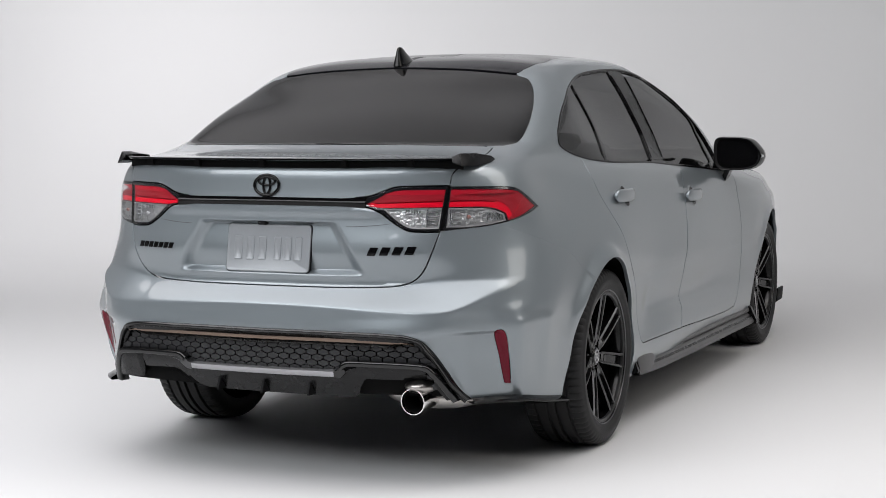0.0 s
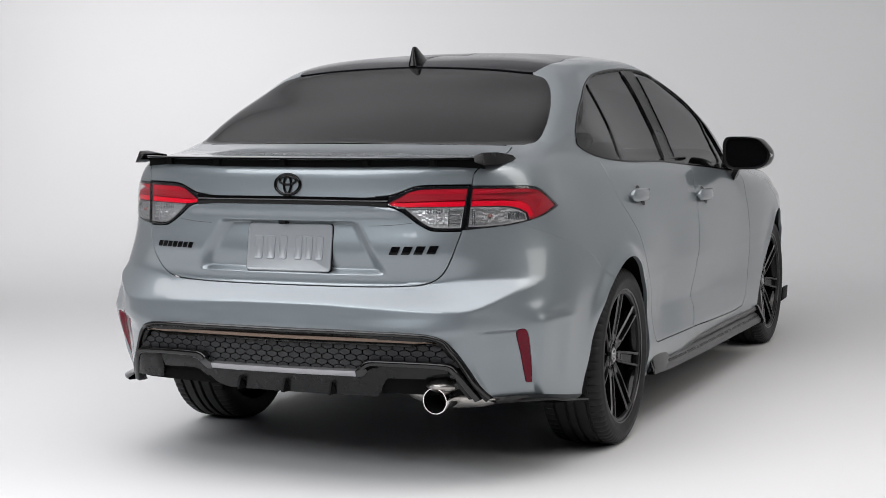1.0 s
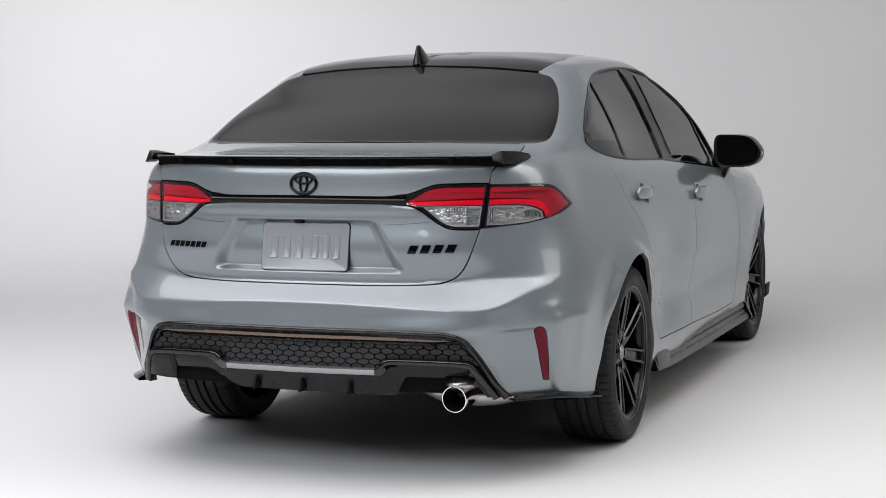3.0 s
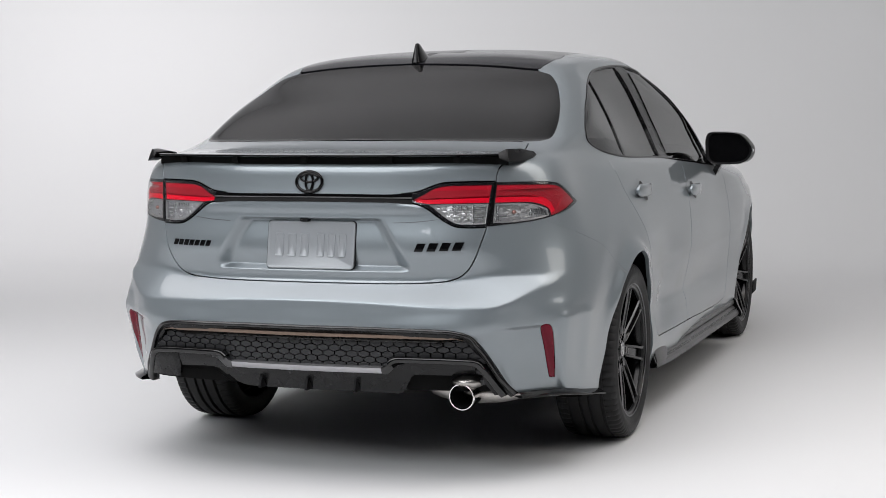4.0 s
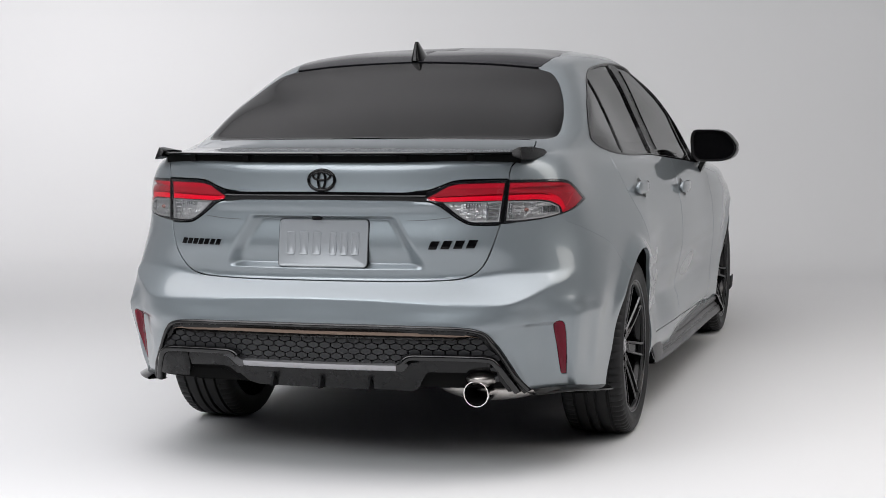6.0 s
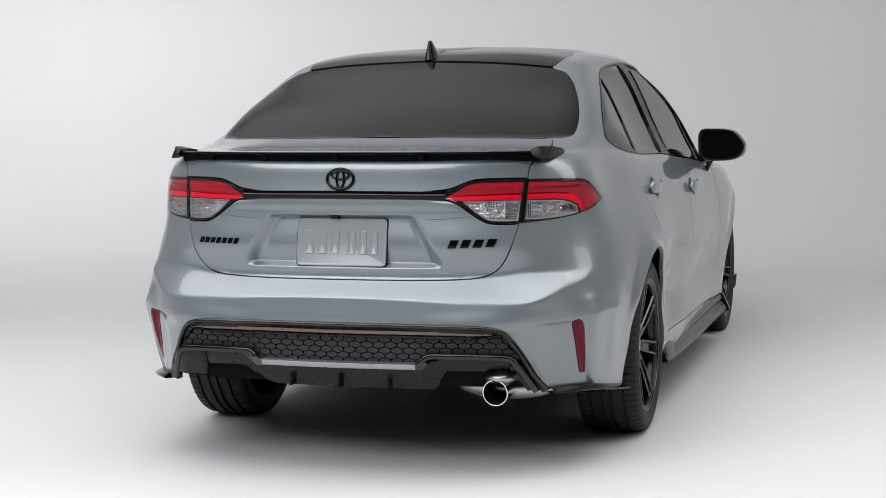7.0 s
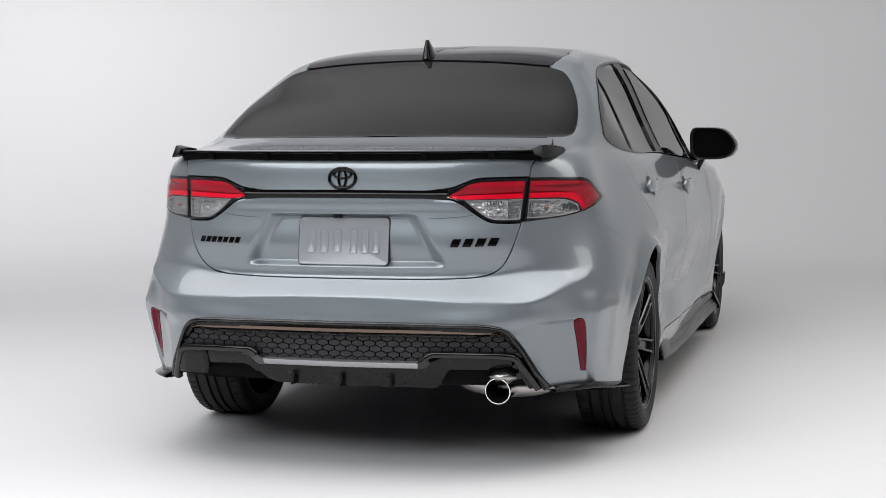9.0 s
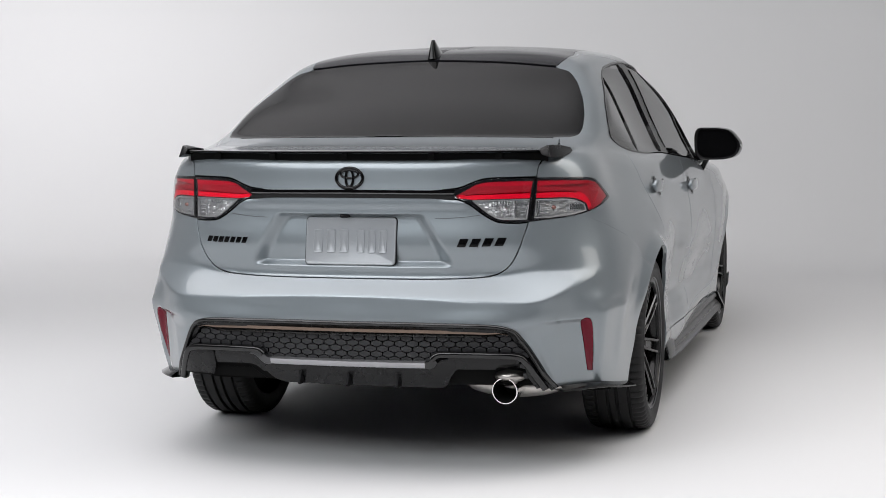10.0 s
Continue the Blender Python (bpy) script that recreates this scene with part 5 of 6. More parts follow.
# exhaust: polished tip, dark bore and the silencer's end
exhaust = add("exhaust", None, car, "single polished steel exhaust tip")
bm = bmesh.new()
rows = lathe(bm, [(0.20, 0.030), (0.12, 0.038), (0.02, 0.0415), (0.004, 0.0425), (0.0, 0.0420), (0.0, 0.0392), (0.004, 0.0382), (0.012, 0.0380)], 40)
bmesh.ops.rotate(bm, verts=bm.verts, cent=(0, 0, 0), matrix=Matrix.Rotation(radians(90), 3, "Z"))
part("tip", bm, CHROME, exhaust, "polished rolled tip", m=pose(0.509, -0.935, 0.2875, 2, 0, -4))
bm = bmesh.new()
lathe(bm, [(0.011, 0.0380), (0.14, 0.034), (0.14, 0.002)], 32)
bmesh.ops.rotate(bm, verts=bm.verts, cent=(0, 0, 0), matrix=Matrix.Rotation(radians(90), 3, "Z"))
part("bore", bm, DARK, exhaust, m=pose(0.509, -0.935, 0.2875, 2, 0, -4))
bm = bmesh.new()
bmesh.ops.create_uvsphere(bm, u_segments=28, v_segments=14, radius=1.0, matrix=Matrix.Translation((0.500, -0.72, 0.283)) @ Matrix.Diagonal((0.175, 0.11, 0.048, 1)))
part("silencer", bm, STEEL, exhaust, "dull steel silencer end")
bm = bmesh.new()
lathe(bm, [(0.0, 0.030), (0.004, 0.034), (0.06, 0.034), (0.065, 0.030)], 28)
bmesh.ops.rotate(bm, verts=bm.verts, cent=(0, 0, 0), matrix=Matrix.Rotation(radians(90), 3, "Z"))
part("clamp", bm, STEEL, exhaust, m=pose(0.512, -0.80, 0.296, 4, 0, -4))
bm = bmesh.new()
bmesh.ops.create_uvsphere(bm, u_segments=48, v_segments=24, radius=1.0)
for q in bm.verts:
    # flattened bend with two pressed beads round it
    bead = 1 + 0.07 * smoothstep(math.sin(7.5 * q.co.y + 2.2 * q.co.x) * 1.6 - 0.4)
    q.co = Vector((0.517 + 0.056 * q.co.x * bead, -0.868 + 0.075 * q.co.y, 0.334 + 0.026 * q.co.z * bead))
part("elbow", bm, STEEL, exhaust, "steel pipe elbow above the tip")

# corner splitters under the bumper
for sg in (1, -1):
    ln = L["bumper_low"]
    pts = ln if sg > 0 else flip(ln)
    q = surf(np.abs(pts[:, 0]), pts[:, 1]) * np.array([sg, 1, 1])
    out = np.stack([q[:, 0] * 0.75, (q[:, 1] - 0.1) * 0.55, 0 * q[:, 0]], 1)
    out /= np.linalg.norm(out, axis=1, keepdims=True)
    grow = (0.020 + 0.012 * np.linspace(1, 0, len(q)))[:, None]
    top, low_z = q + np.array([0, 0, 0.004]), q - np.array([0, 0, 0.014])
    rows = [top - out * 0.03, top + out * 0.002, top - np.array([0, 0, 0.011]) + out * grow, low_z + np.array([0, 0, 0.002]) + out * grow, low_z + out * (grow - 0.003), low_z - out * 0.05]
    ribbon("corner_splitter", rows, BLACK_GLOSS, car, "gloss black corner splitter blade", angle=30)
    bm = bmesh.new()
    bm.faces.new([bm.verts.new(tuple(r[0])) for r in rows])
    part("splitter_cap", bm, BLACK_GLOSS, car)

# upright fins at the ends of the front splitter, ahead of the front wheels
for sg in (1, -1):
    bm = bmesh.new()
    sect = [(0.730, 0.172), (0.812, 0.172), (0.818, 0.178), (0.822, 0.243), (0.817, 0.246), (0.808, 0.218), (0.797, 0.202), (0.780, 0.195), (0.730, 0.193)]
    rows = [[bm.verts.new((sg * (x + 0.016 - cut), y, 0.178 + (z - 0.172) * k)) for x, z in sect] for y, cut, k in ((2.998, 0.002, 0.94), (3.004, 0.0, 1.0), (3.15, 0.006, 0.95), (3.24, 0.028, 0.55))]
    for a, b in zip(rows, rows[1:]):
        for i in range(len(a)):
            bm.faces.new((a[i], a[(i + 1) % len(a)], b[(i + 1) % len(a)], b[i]))
    bm.faces.new(rows[0])
    bm.faces.new(rows[-1][::-1])
    part("splitter_fin", bm, BLACK_MATT, car, "upright gloss black splitter end", angle=40)


# ==== sides: windows, handles, mirrors, skirts ====
dlo_in = shrunk(dlo, 0.013)


def cut(poly, f, sign):
    """The part of a polygon on one side of a line that gives s for each v."""
    g = [sign * (p[0] - f(p[1])) for p in poly]
    out, n = [], len(poly)
    for i in range(n):
        p, q, gp, gq = poly[i], poly[(i + 1) % n], g[i], g[(i + 1) % n]
        if gp >= 0:
            out.append(p)
        if gp * gq < 0:
            x = p + (q - p) * gp / (gp - gq)
            if gp >= 0:
                leave = x
                ends = [poly[(i + j) % n] for j in range(1, n + 1)]
                gs = [g[(i + j) % n] for j in range(1, n + 1)]
                j = next(k for k in range(n - 1) if gs[k] < 0 <= gs[k + 1])
                back = ends[j] + (ends[j + 1] - ends[j]) * gs[j] / (gs[j] - gs[j + 1])
                out += [np.array((f(v), v)) for v in np.linspace(leave[1], back[1], max(3, int(abs(back[1] - leave[1]) / 0.02)))]
    return np.array(out)


def pane(left, right):
    """The part of the window opening between two dividing lines (each s as a function of v)."""
    poly = dlo_in
    if left is not None:
        poly = cut(poly, left, 1)
    return poly if right is None else cut(poly, right, -1)


def divider(name, shift=0.0):
    ln = np.array(CURVES[name])
    ln = ln[np.argsort(ln[:, 1])]
    return lambda v: float(np.interp(v, ln[:, 1], ln[:, 0])) + shift


d_q0, d_q1 = divider("pane_q", -0.012), divider("pane_q", 0.012)
d_b0, d_b1 = divider("pane_b0"), divider("pane_b1")
d_f0, d_f1 = divider("pane_f", -0.012), divider("pane_f", 0.016)
panes = [pane(None, d_q0), pane(d_q1, d_b0), pane(d_b1, d_f0), pane(d_f1, None)]
panes = [q for q in panes if len(q) > 6]


def pane_at(s, v):
    """The side glass: the body's surface above the belt, carried straight on below it."""
    p = body(s, v)
    v1, v2 = np.full(len(p), 1.06), np.full(len(p), 1.22)
    a, b = body(s, v1), body(s, v2)
    slope = (b[:, 0] - a[:, 0]) / (b[:, 2] - a[:, 2])
    low_ = np.asarray(v) < 1.06
    p[low_, 0] = a[low_, 0] + slope[low_] * (p[low_, 2] - a[low_, 2])
    return p


for sg in (1, -1):
    pts = lambda a: a if sg > 0 else flip(a)
    windows = add("side_windows", None, car, "tinted side windows in a black surround")
    panel("surround", pts(dlo), windows, BLACK_SATIN, [pts(q) for q in panes], step=0.02, depth=0.012, gap=0.001, lift=-0.001, label="satin black window surround")
    for q in panes:
        panel("pane", pts(shrunk(q, -0.005)), windows, SIDE_TINT, step=0.018, depth=0.003, gap=0.0, lift=-0.006, label="tinted glass pane", at=pane_at)
    # a raised seal along the dividing posts
    for dv in (d_b0, d_b1):
        vv = np.linspace(1.06, 1.60, 20)
        ln = np.stack([np.array([dv(v) for v in vv]) + (0.005 if dv is d_b0 else -0.005), vv], 1)
        q = body(*pts(ln).T)
        solid_sweep("post_seal", q, [(-0.0028, -0.004), (0.0028, -0.004), (0.002, 0.003), (-0.002, 0.003)], np.tile([[0.9 * sg, -0.1, 0.35]], (20, 1)), BLACK_GLOSS, windows)

    # slim black moulding round the whole window opening
    ring = np.vstack([dlo, dlo[:1]])
    q = body(*pts(ring).T)
    solid_sweep("window_moulding", q, [(-0.0042, -0.004), (0.0042, -0.004), (0.0035, 0.0025), (0.0, 0.0038), (-0.0035, 0.0025)], np.tile([[0.95 * sg, 0.0, 0.3]], (len(q), 1)), BLACK_GLOSS, windows, "slim black window moulding", angle=60)

    # door handles: a painted bar over a pressed cup
    def flank_at(y, z):
        """Points of the flank at given y and z."""
        s, v = y + 1.30, z * 1.0
        for _ in range(30):
            p = body(s, v)
            h = 1e-3
            ds, dv_ = (body(s + h, v) - p) / h, (body(s, v + h) - p) / h
            ry, rz = y - p[:, 1], z - p[:, 2]
            det = ds[:, 1] * dv_[:, 2] - ds[:, 2] * dv_[:, 1]
            s = s + np.clip((ry * dv_[:, 2] - rz * dv_[:, 1]) / det, -0.1, 0.1)
            v = v + np.clip((rz * ds[:, 1] - ry * ds[:, 2]) / det, -0.1, 0.1)
        return body(s, v)

    for y0, z0, x0 in ((0.180, 0.884, 0.818), (1.085, 0.838, 0.845)):
        handle = add("door_handle", None, car, "body-coloured bar door handle")
        bm = bmesh.new()
        loops = []
        for u in np.linspace(0, 1, 17):
            y = y0 - 0.01 + 0.235 * u
            bow = max(0.0, math.sin(math.pi * (0.04 + 0.92 * u))) ** 0.35
            tall = 0.017 * (1 - abs(2 * u - 1) ** 7) ** 0.5 + 0.008
            xs_ = x0 + 0.006 + 0.020 * bow - 0.004 * u
            loops.append([bm.verts.new((sg * (xs_ + 0.008 * math.cos(a)), y, z0 - 0.006 * u + tall * math.copysign(abs(math.sin(a)) ** 0.7, math.sin(a)))) for a in np.linspace(0, 2 * math.pi, 15)[:-1]])
        for a, b in zip(loops, loops[1:]):
            for i in range(14):
                bm.faces.new((a[i], a[(i + 1) % 14], b[(i + 1) % 14], b[i]))
        bm.faces.new(loops[0])
        bm.faces.new(loops[-1][::-1])
        part("grip", bm, PAINT, handle, angle=60)
        # the pressed cup: a shallow bowl whose rim lies on the door
        bm = bmesh.new()
        loops = []
        for k, deep in ((1.0, 0.0006), (0.94, 0.0014), (0.80, 0.0004), (0.55, 0.0004)):
            ang = np.linspace(0, 2 * math.pi, 37)[:-1]
            y = y0 + 0.118 + 0.052 * k * np.cos(ang)
            z = z0 - 0.004 + 0.048 * k * np.sin(ang)
            q = flank_at(y, z)
            loops.append([bm.verts.new((sg * (x + deep), yy, zz)) for x, yy, zz in q])
        for a, b in zip(loops, loops[1:]):
            for i in range(36):
                bm.faces.new((a[i], a[(i + 1) % 36], b[(i + 1) % 36], b[i]))
        bm.faces.new(loops[-1])
        part("cup", bm, PAINT, handle, "pressed cup behind the grip", angle=60)
        # a satin black patch draws the shade in the cup, wide under the grip and narrower above it
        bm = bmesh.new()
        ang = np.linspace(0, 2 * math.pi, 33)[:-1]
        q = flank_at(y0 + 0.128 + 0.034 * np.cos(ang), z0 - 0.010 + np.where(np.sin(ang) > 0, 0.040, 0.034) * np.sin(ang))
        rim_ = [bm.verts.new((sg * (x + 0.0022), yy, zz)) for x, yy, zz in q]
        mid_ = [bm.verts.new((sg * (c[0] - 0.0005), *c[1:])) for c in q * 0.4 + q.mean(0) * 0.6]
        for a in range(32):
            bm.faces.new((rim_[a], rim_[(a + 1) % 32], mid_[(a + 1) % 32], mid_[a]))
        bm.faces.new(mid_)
        part("grip_shade", bm, BLACK_SATIN, handle, "dark patch for the shade under the grip")

    # mirror
    mirror = add("door_mirror", None, car, "gloss black door mirror")
    # outline: upright at the door, flat top falling to a blunt outer point
    MIRROR = curve_pts([(-0.93, -0.70), (-1.0, 0.0), (-0.97, 0.72), (-0.84, 0.97), (-0.40, 1.0), (0.15, 0.97), (0.52, 0.84), (0.84, 0.40), (1.0, 0.02), (0.985, -0.38), (0.82, -0.74), (0.45, -0.95), (-0.20, -1.0), (-0.72, -0.95)], 0.09, closed=True)

    def mirror_ring(bm_, y, k, dx_=0.0, dz_=0.0):
        """The outline at one depth, scaled by k; its outer end stands a little ahead."""
        return [bm_.verts.new((sg * (0.903 + dx_ + 0.103 * k * a_), y + 0.020 * a_, 0.989 + dz_ + 0.074 * k * b_)) for a_, b_ in MIRROR]

    def mirror_skin(name, rows_, mat, label="", cap=False):
        bm_ = bmesh.new()
        rings_ = [mirror_ring(bm_, *r) for r in rows_]
        for a_, b_ in zip(rings_, rings_[1:]):
            for i_ in range(len(a_)):
                bm_.faces.new((a_[i_], a_[(i_ + 1) % len(a_)], b_[(i_ + 1) % len(a_)], b_[i_]))
        if cap:
            bm_.faces.new(rings_[-1])
        part(name, bm_, mat, mirror, label, smooth=name != "mirror_glass", angle=55)

    mirror_skin("shell", [(1.772, 0.955), (1.770, 0.985), (1.780, 1.0), (1.82, 1.02, 0.004), (1.87, 0.98, 0.002), (1.92, 0.84, -0.006), (1.955, 0.62, -0.012), (1.972, 0.30, -0.02)], BLACK_GLOSS, cap=True)
    mirror_skin("bezel", [(1.772, 0.955), (1.776, 0.90), (1.786, 0.865)], BLACK_MATT)
    mirror_skin("mirror_glass", [(1.785, 0.875), (1.7845, 0.86)], BLACK_GLOSS, "dark mirror glass", cap=True)
    arm = np.array([(0.790, 1.90, 0.912), (0.815, 1.875, 0.916), (0.845, 1.855, 0.925), (0.875, 1.85, 0.940)])
    solid_sweep("arm", arm * np.array([sg, 1, 1]), [(-0.045, -0.012), (0.045, -0.012), (0.040, 0.014), (-0.040, 0.014)], np.tile([[0, 0, 1.0]], (4, 1)), BLACK_SATIN, mirror)
    stem = np.array([(0.868, 1.835, 0.945), (0.856, 1.838, 0.925), (0.842, 1.845, 0.900), (0.830, 1.855, 0.875)])
    solid_sweep("stem", stem * np.array([sg, 1, 1]), [(-0.030, -0.011), (0.030, -0.011), (0.026, 0.011), (-0.026, 0.011)], np.tile([[0.85 * sg, 0, -0.4]], (4, 1)), BLACK_SATIN, mirror)
    bm = bmesh.new()
    box(bm, (min(sg * 0.996, sg * 1.0115), 1.795, 0.970), (max(sg * 0.996, sg * 1.0115), 1.85, 0.987))
    bmesh.ops.bevel(bm, geom=bm.edges[:], offset=0.003, segments=2, affect="EDGES")
    part("side_repeater", bm, MIRRORED, mirror, "clear side repeater")


    # side skirt under the doors
    skirt = add("side_skirt", None, car, "gloss black side skirt with a stepped blade")
    yy = np.linspace(0.375, 2.27, 30)
    xx = np.interp(yy, [0.375, 0.7, 1.1, 1.9, 2.27], [0.834, 0.842, 0.846, 0.842, 0.846])
    zt = np.interp(yy, [0.375, 0.6, 2.0, 2.27], [0.262, 0.252, 0.232, 0.232])
    sk = lambda dx_, z: np.stack([sg * (xx + dx_), yy, z], 1)
    ribbon("upper_channel", [sk(-0.006, zt + 0.008), sk(0.008, zt), sk(0.010, zt - 0.012), sk(0.000, zt - 0.022)], SKIRT, skirt, angle=30)
    ribbon("blade", [sk(0.000, zt - 0.022), sk(0.016, zt - 0.034), sk(0.030, zt - 0.052), sk(0.033, zt - 0.066), sk(0.028, zt - 0.070), sk(-0.06, zt - 0.072)], SKIRT, skirt, "satin black skirt blade", angle=25)
    ribbon("step_line", [sk(0.0165, zt - 0.0335), sk(0.022, zt - 0.0365), sk(0.0235, zt - 0.040), sk(0.0215, zt - 0.043)], BLACK_SATIN, skirt)
    for y_end, flare in ((0.375, -0.002), (2.27, 0.010)):
        bm = bmesh.new()
        x0 = np.interp(y_end, [0.375, 2.27], [0.830, 0.846])
        z0 = 0.262 if y_end < 1 else 0.232
        prof = [(-0.02, 0.012), (0.014, 0.010), (0.026, -0.02), (0.036 + flare, -0.060), (0.034 + flare, -0.074), (-0.02, -0.074)]
        if y_end < 1:
            prof = [(-0.02, 0.004), (0.012, 0.002), (0.022, -0.016), (0.034, -0.052), (0.030, -0.066), (-0.02, -0.066)]
        a = [bm.verts.new((sg * (x0 + p[0]), y_end - 0.018, z0 + p[1])) for p in prof]
        b = [bm.verts.new((sg * (x0 + p[0]), y_end + 0.016, z0 + p[1])) for p in prof]
        bm.faces.new(a)
        bm.faces.new(b[::-1])
        for i in range(6):
            bm.faces.new((a[i], a[(i + 1) % 6], b[(i + 1) % 6], b[i]))
        bmesh.ops.bevel(bm, geom=bm.edges[:], offset=0.003, segments=2, affect="EDGES")
        part("end_plate", bm, BLACK_GLOSS, skirt, angle=50)
    # raised fairing where the skirt meets the rear arch
    bm = bmesh.new()
    sections = []
    for y, out in ((0.385, 0.020), (0.40, 0.024), (0.50, 0.022), (0.58, 0.016), (0.66, 0.002)):
        xb, zb_ = np.interp(y, [0.375, 0.7, 1.1], [0.834, 0.842, 0.846]), np.interp(y, [0.375, 0.6, 2.0], [0.262, 0.252, 0.232])
        sections.append([bm.verts.new((sg * (xb + dx_), y, zb_ + dz)) for dx_, dz in ((-0.01, 0.016), (out * 0.45, 0.010), (out, -0.006), (out + 0.008, -0.040), (out + 0.012, -0.064), (-0.01, -0.068))])
    for a, b in zip(sections, sections[1:]):
        for i in range(5):
            bm.faces.new((a[i], a[i + 1], b[i + 1], b[i]))
    bm.faces.new(sections[0])
    bm.faces.new(sections[-1][::-1])
    bmesh.ops.recalc_face_normals(bm, faces=bm.faces)
    part("fairing", bm, SKIRT, skirt, "satin dark fairing at the rear arch", angle=28)

# roof antenna
antenna = add("roof_antenna", None, car, "gloss black shark-fin antenna")
bm = bmesh.new()
secs = []
for k in np.linspace(0, 1, 16):
    # an upright blunt trailing edge, a hollow sloping nose, widest at the foot
    z = 1.366 + 0.071 * k
    rear_y, front_y = 0.074 + 0.018 * k, 0.255 - 0.122 * k ** 0.92
    if k > 0.9:
        rear_y, front_y = rear_y + 0.06 * (k - 0.9), front_y - 0.06 * (k - 0.9)
    half = 0.0185 * (1 - k) ** 1.2 + 0.0060
    tail_half = half * 0.62
    rise = 0.020 * (1 - k)
    ring = []
    for u, w in ((0, -0.7), (0, 0.7), (0.03, 1.0), (0.25, 1.45), (0.5, 1.35), (0.75, 0.9), (0.92, 0.45), (1.0, 0.0), (0.92, -0.45), (0.75, -0.9), (0.5, -1.35), (0.25, -1.45), (0.03, -1.0)):
        yy_ = rear_y + (front_y - rear_y) * u
        ring.append(bm.verts.new((tail_half * w, yy_, z + rise * (yy_ - 0.08) / 0.16)))
    secs.append(ring)
for a, b in zip(secs, secs[1:]):
    for i in range(13):
        bm.faces.new((a[i], a[(i + 1) % 13], b[(i + 1) % 13], b[i]))
bm.faces.new(secs[-1])
part("fin", bm, BLACK_GLOSS, antenna, angle=50)

# ==== wheels ====
def build_wheel():
    wheel = add("wheel", None, car, "gloss black seven-spoke alloy wheel with low-profile tyre")
    # tyre: across from the inner to the outer wall, grooves round the tread and notches on the shoulders
    prof = [(-0.104, 0.240), (-0.110, 0.250), (-0.1135, 0.272), (-0.110, 0.298), (-0.103, 0.3085), (-0.092, 0.3140), (-0.067, 0.3165), (-0.064, 0.3080), (-0.056, 0.3080), (-0.053, 0.3172),
            (-0.024, 0.3178), (-0.021, 0.3080), (-0.012, 0.3080), (-0.009, 0.3180), (0.009, 0.3180), (0.012, 0.3080), (0.021, 0.3080), (0.024, 0.3178),
            (0.053, 0.3172), (0.056, 0.3080), (0.064, 0.3080), (0.067, 0.3165), (0.092, 0.3140), (0.103, 0.3085), (0.110, 0.298), (0.1125, 0.283), (0.1140, 0.281), (0.1145, 0.274), (0.1138, 0.266), (0.1125, 0.264), (0.111, 0.252), (0.107, 0.2425), (0.103, 0.2395)]
    bm = bmesh.new()
    n = 288
    rows = lathe(bm, prof, n)
    for i in range(n):
        if i % 4 == 0:
            for j, f in ((4, 0.982), (5, 0.982), (6, 0.985), (21, 0.985), (22, 0.981), (23, 0.981), (24, 0.990)):
                rows[i][j].co.y *= f
                rows[i][j].co.z *= f
    part("tyre", bm, RUBBER, wheel, "black low-profile road tyre", angle=40)
    # rim: lip and barrel
    bm = bmesh.new()
    lathe(bm, [(0.098, 0.2415), (0.1045, 0.2425), (0.1065, 0.2400), (0.1045, 0.2365), (0.096, 0.2325), (0.080, 0.2250), (0.045, 0.2220), (-0.04, 0.2210), (-0.095, 0.2280), (-0.104, 0.2410)], 96)
    part("rim", bm, RIM_BLACK, wheel, angle=50)
    bm = bmesh.new()
    lathe(bm, [(0.1046, 0.2420), (0.1072, 0.2405), (0.1062, 0.2375), (0.1040, 0.2365)], 96)
    part("rim_edge", bm, RIM_EDGE, wheel, "thin machined rim edge", angle=60)
    # flat face ring inside the lip, to which the spokes run out
    bm = bmesh.new()
    lathe(bm, [(0.1000, 0.2365), (0.1012, 0.2345), (0.1005, 0.2255), (0.0985, 0.2235), (0.0900, 0.2228)], 96)
    part("face_ring", bm, RIM_FACE, wheel, "satin black face ring of the rim", angle=40)
    # seven broad spokes, each with two raised edges and a sunk middle
    def spoke_shape(t):
        """Radius, half width, face and depth of a spoke at t, from the hub out to the rim."""
        return (0.040 + (0.232 - 0.040) * t, 0.0200 + 0.0045 * min(1, t * 1.6) + 0.005 * max(0, t - 0.85) / 0.15,
                0.066 + 0.034 * (0.75 * t + 0.25 * math.sin(0.5 * math.pi * t)), 0.040 - 0.012 * t)

    def strip_mesh(name, t0, t1, section, mat):
        """A strip along a spoke; its section gives depth below the face and place across, in half widths."""
        bm_ = bmesh.new()
        secs_ = []
        for t in np.linspace(t0, t1, 12):
            r, w, top, deep = spoke_shape(t)
            sunk = 0.016 * smoothstep((t - 0.12) / 0.25) * smoothstep((1.0 - t) / 0.10)
            secs_.append([bm_.verts.new((top - (deep if u is None else sunk if u == "sunk" else u), w * k, r)) for u, k in section])
        for a, b in zip(secs_, secs_[1:]):
            for i_ in range(len(section) - 1):
                bm_.faces.new((a[i_], a[i_ + 1], b[i_ + 1], b[i_]))
        bmesh.ops.recalc_face_normals(bm_, faces=bm_.faces)
        me = bpy.data.meshes.new(name)
        bm_.to_mesh(me)
        bm_.free()
        me.materials.append(mat)
        me.polygons.foreach_set("use_smooth", [True] * len(me.polygons))
        me.set_sharp_from_angle(angle=radians(30))
        return me

    SECTION = [(None, -0.9), (0.005, -1.0), (0.0, -0.86), (0.0, -0.66), ("sunk", -0.52), ("sunk", 0.52), (0.0, 0.66), (0.0, 0.86), (0.005, 1.0), (None, 0.9)]
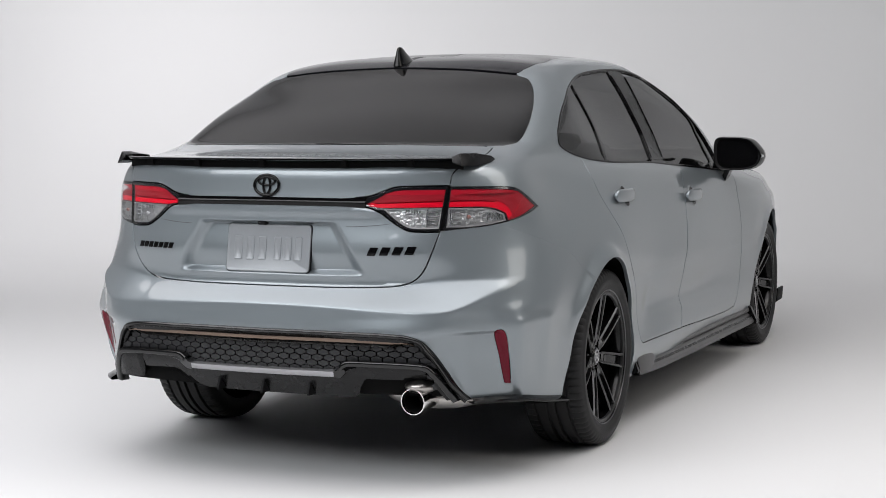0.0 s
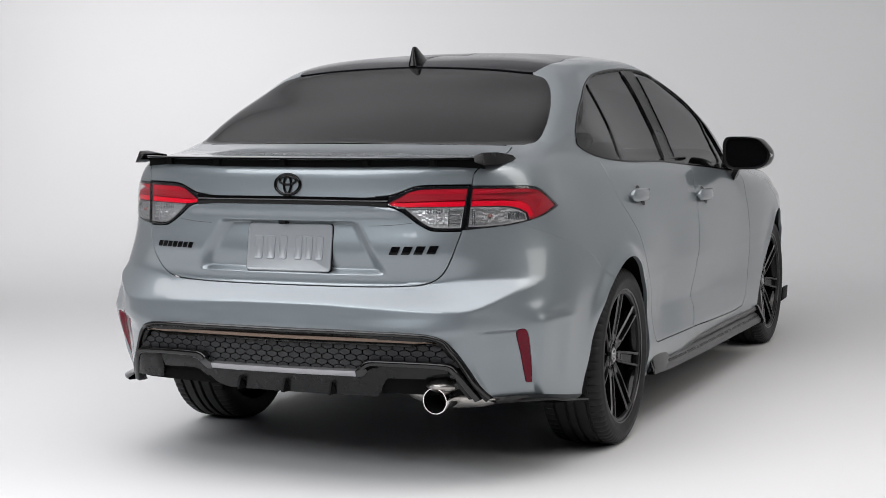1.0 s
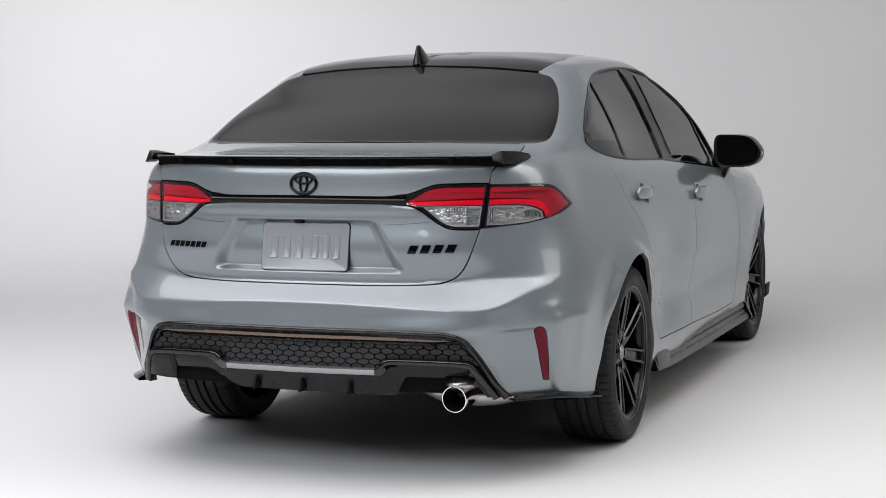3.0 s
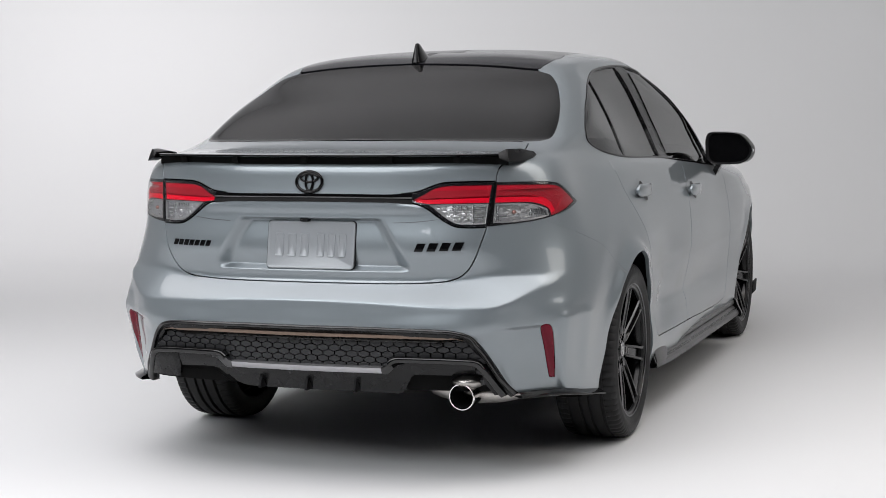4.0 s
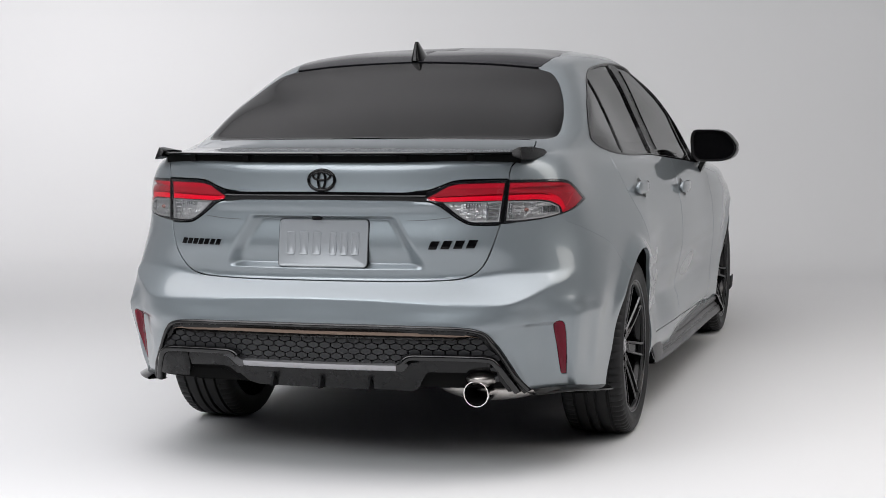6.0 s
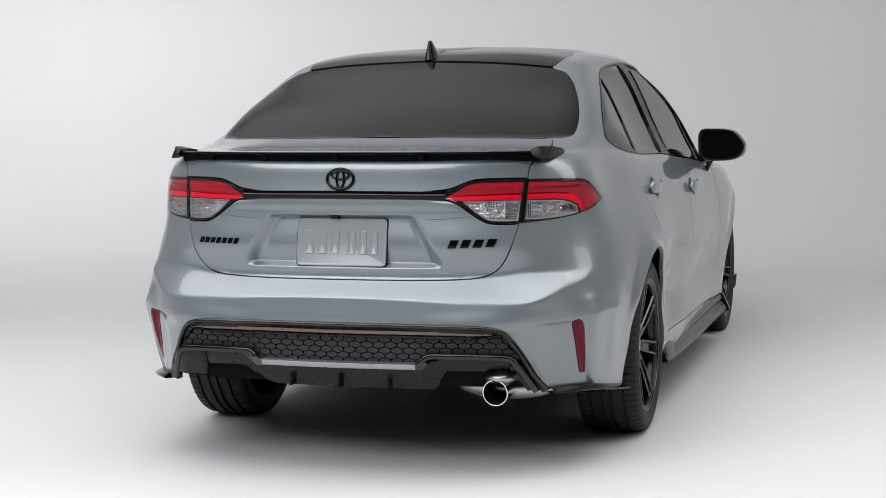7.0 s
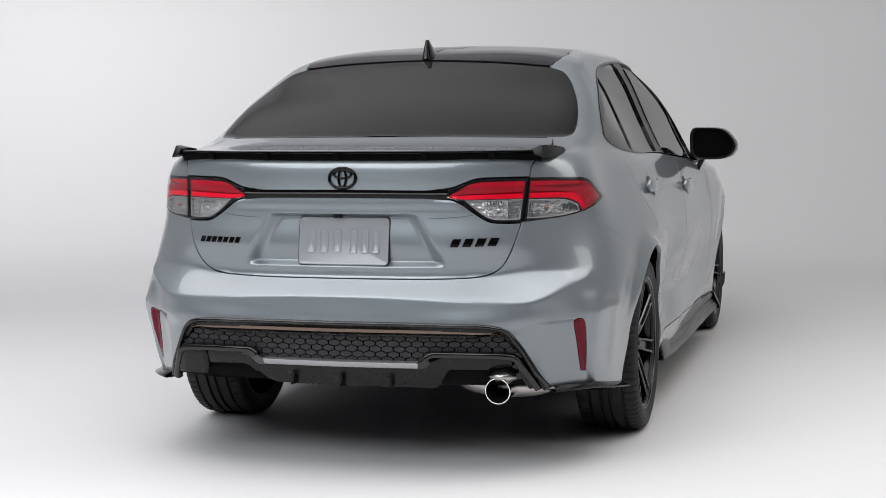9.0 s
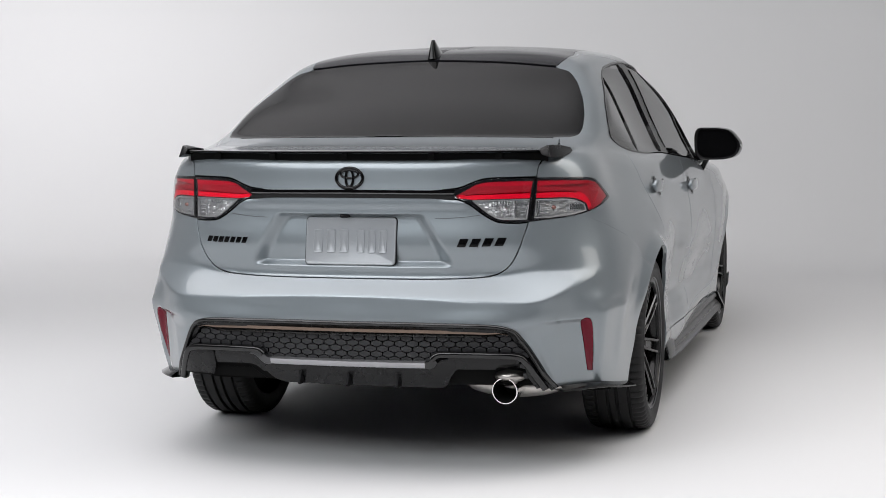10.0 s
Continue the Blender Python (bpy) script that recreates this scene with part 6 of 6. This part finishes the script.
    spoke_me = strip_mesh("spoke", 0, 1, SECTION, RIM_BLACK)
    edges_me = [strip_mesh("spoke_edge", 0.10, 0.98, [(0.0040, 1.02 * k), (-0.0006, 0.95 * k), (-0.0006, 0.85 * k), (0.0010, 0.80 * k)], RIM_EDGE) for k in (1, -1)]
    for i in range(7):
        turn = Matrix.Rotation(2 * math.pi * i / 7, 4, "X")
        spoke = add("spoke", spoke_me, wheel, m=turn)
        for e in edges_me:
            add("spoke_edge", e, wheel, m=turn)
    for i in range(5):
        bm = bmesh.new()
        bmesh.ops.create_cone(bm, cap_ends=True, segments=6, radius1=0.0105, radius2=0.009, depth=0.022, matrix=Matrix.Rotation(radians(72 * i + 44), 4, "X") @ Matrix.Translation((0.060, 0, 0.052)) @ Matrix.Rotation(radians(90), 4, "Y"))
        part("lug_nut", bm, RIM_BLACK, wheel, smooth=False)
    bm = bmesh.new()
    lathe(bm, [(0.0, 0.075), (0.040, 0.074), (0.056, 0.066), (0.060, 0.040), (0.066, 0.034), (0.069, 0.030), (0.070, 0.001)], 48)
    part("hub", bm, RIM_BLACK, wheel, angle=30)
    bm = bmesh.new()
    lathe(bm, [(0.0685, 0.0255), (0.0715, 0.0245), (0.0715, 0.0205), (0.0695, 0.0195)], 36)
    part("cap_ring", bm, SATIN_METAL, wheel, "bright ring on the centre cap")
    bm = bmesh.new()
    lathe(bm, [(0.069, 0.0115), (0.0718, 0.0105), (0.0718, 0.0065), (0.0698, 0.0055)], 24)
    part("cap_ring", bm, SATIN_METAL, wheel)
    bm = bmesh.new()
    lathe(bm, [(0.012, 0.150), (0.012, 0.070), (-0.012, 0.070), (-0.012, 0.150), (0.012, 0.150)], 64)
    part("brake_disc", bm, STEEL, wheel, "steel brake disc behind the spokes", angle=30)
    bm = bmesh.new()
    box(bm, (-0.03, -0.175, -0.06), (0.028, -0.105, 0.06))
    bmesh.ops.bevel(bm, geom=bm.edges[:], offset=0.012, segments=2, affect="EDGES")
    part("caliper", bm, BLACK_MATT, wheel)
    bm = bmesh.new()
    lathe(bm, [(-0.05, 0.221), (-0.05, 0.02)], 48)
    part("backing", bm, DARK, wheel)
    return wheel


first = build_wheel()
places = [(0.746, 0.0, 0, 1), (-0.746, 0.0, 180, 40), (0.722, 2.70, 0, 3), (-0.722, 2.70, 180, 5)]
for i, (x, y, rz, spin) in enumerate(places):
    m = pose(x, y, 0.3175, 0, 0, rz) @ pose(0, 0, 0, spin)
    if i == 0:
        first.matrix_basis = m
    else:
        copy_thing(first, m)

# wheel wells and the floor of the car
for sg in (1, -1):
    for y0 in (0.0, 2.70):
        bm = bmesh.new()
        rows = []
        for x in (0.50, 0.70, 0.845 if y0 < 1 else 0.800):
            r = 0.372 if x > 0.8 else 0.385
            # behind the wheel the liner ends inside the bumper's edge
            rows.append([bm.verts.new((sg * min(x, 0.845 - 0.09 * float(smoothstep((math.degrees(a) - 120) / 45))), y0 + r * math.cos(a), 0.318 + r * math.sin(a))) for a in np.linspace(radians(-18), radians(198), 33)])
        for a, b in zip(rows, rows[1:]):
            for i in range(32):
                bm.faces.new((a[i], a[i + 1], b[i + 1], b[i]))
        bm.faces.new(rows[0])
        part("wheel_well", bm, DARK, car, "dark wheel arch liner")
bm = bmesh.new()
box(bm, (-0.58, -0.50, 0.275), (0.58, 3.30, 0.31))
part("underbody", bm, DARK, car, smooth=False)
bm = bmesh.new()
box(bm, (-0.838, 0.40, 0.19), (0.838, 2.28, 0.25))
part("underbody", bm, DARK, car, smooth=False)

# ==== cabin, seen through the glass ====
cabin = add("cabin", None, car, "dark cloth cabin behind tinted glass")


def soft_box(name, lo, hi, r, mat, parent, rake=0.0):
    bm_ = bmesh.new()
    vs_ = box(bm_, lo, hi)
    for v in vs_:
        v.co.y -= rake * (v.co.z - lo[2])
    bmesh.ops.bevel(bm_, geom=bm_.edges[:], offset=r, segments=4, affect="EDGES", profile=0.6)
    return part(name, bm_, mat, parent, angle=70)


for x in (-0.36, 0.36):
    soft_box("seat_back", (x - 0.23, 0.98, 0.45), (x + 0.23, 1.10, 1.06), 0.05, CABIN, cabin, rake=0.32)
    soft_box("head_rest", (x - 0.12, 0.77, 1.03), (x + 0.12, 0.86, 1.10), 0.04, CABIN, cabin, rake=0.15)
    soft_box("seat_cushion", (x - 0.24, 1.02, 0.40), (x + 0.24, 1.50, 0.56), 0.05, CABIN, cabin)
soft_box("rear_bench", (-0.62, 0.10, 0.45), (0.62, 0.24, 0.95), 0.06, CABIN, cabin, rake=0.30)
soft_box("parcel_shelf", (-0.60, -0.42, 1.00), (0.60, 0.02, 1.035), 0.01, CABIN, cabin)
soft_box("dashboard", (-0.68, 1.66, 0.60), (0.68, 2.12, 0.998), 0.06, CABIN, cabin)
for sg in (1, -1):
    soft_box("door_card", (min(sg * 0.68, sg * 0.722), -0.05, 0.30), (max(sg * 0.68, sg * 0.722), 1.85, 0.985), 0.01, CABIN, cabin)
soft_box("cabin_floor", (-0.70, 0.0, 0.26), (0.70, 2.1, 0.30), 0.01, CABIN, cabin)
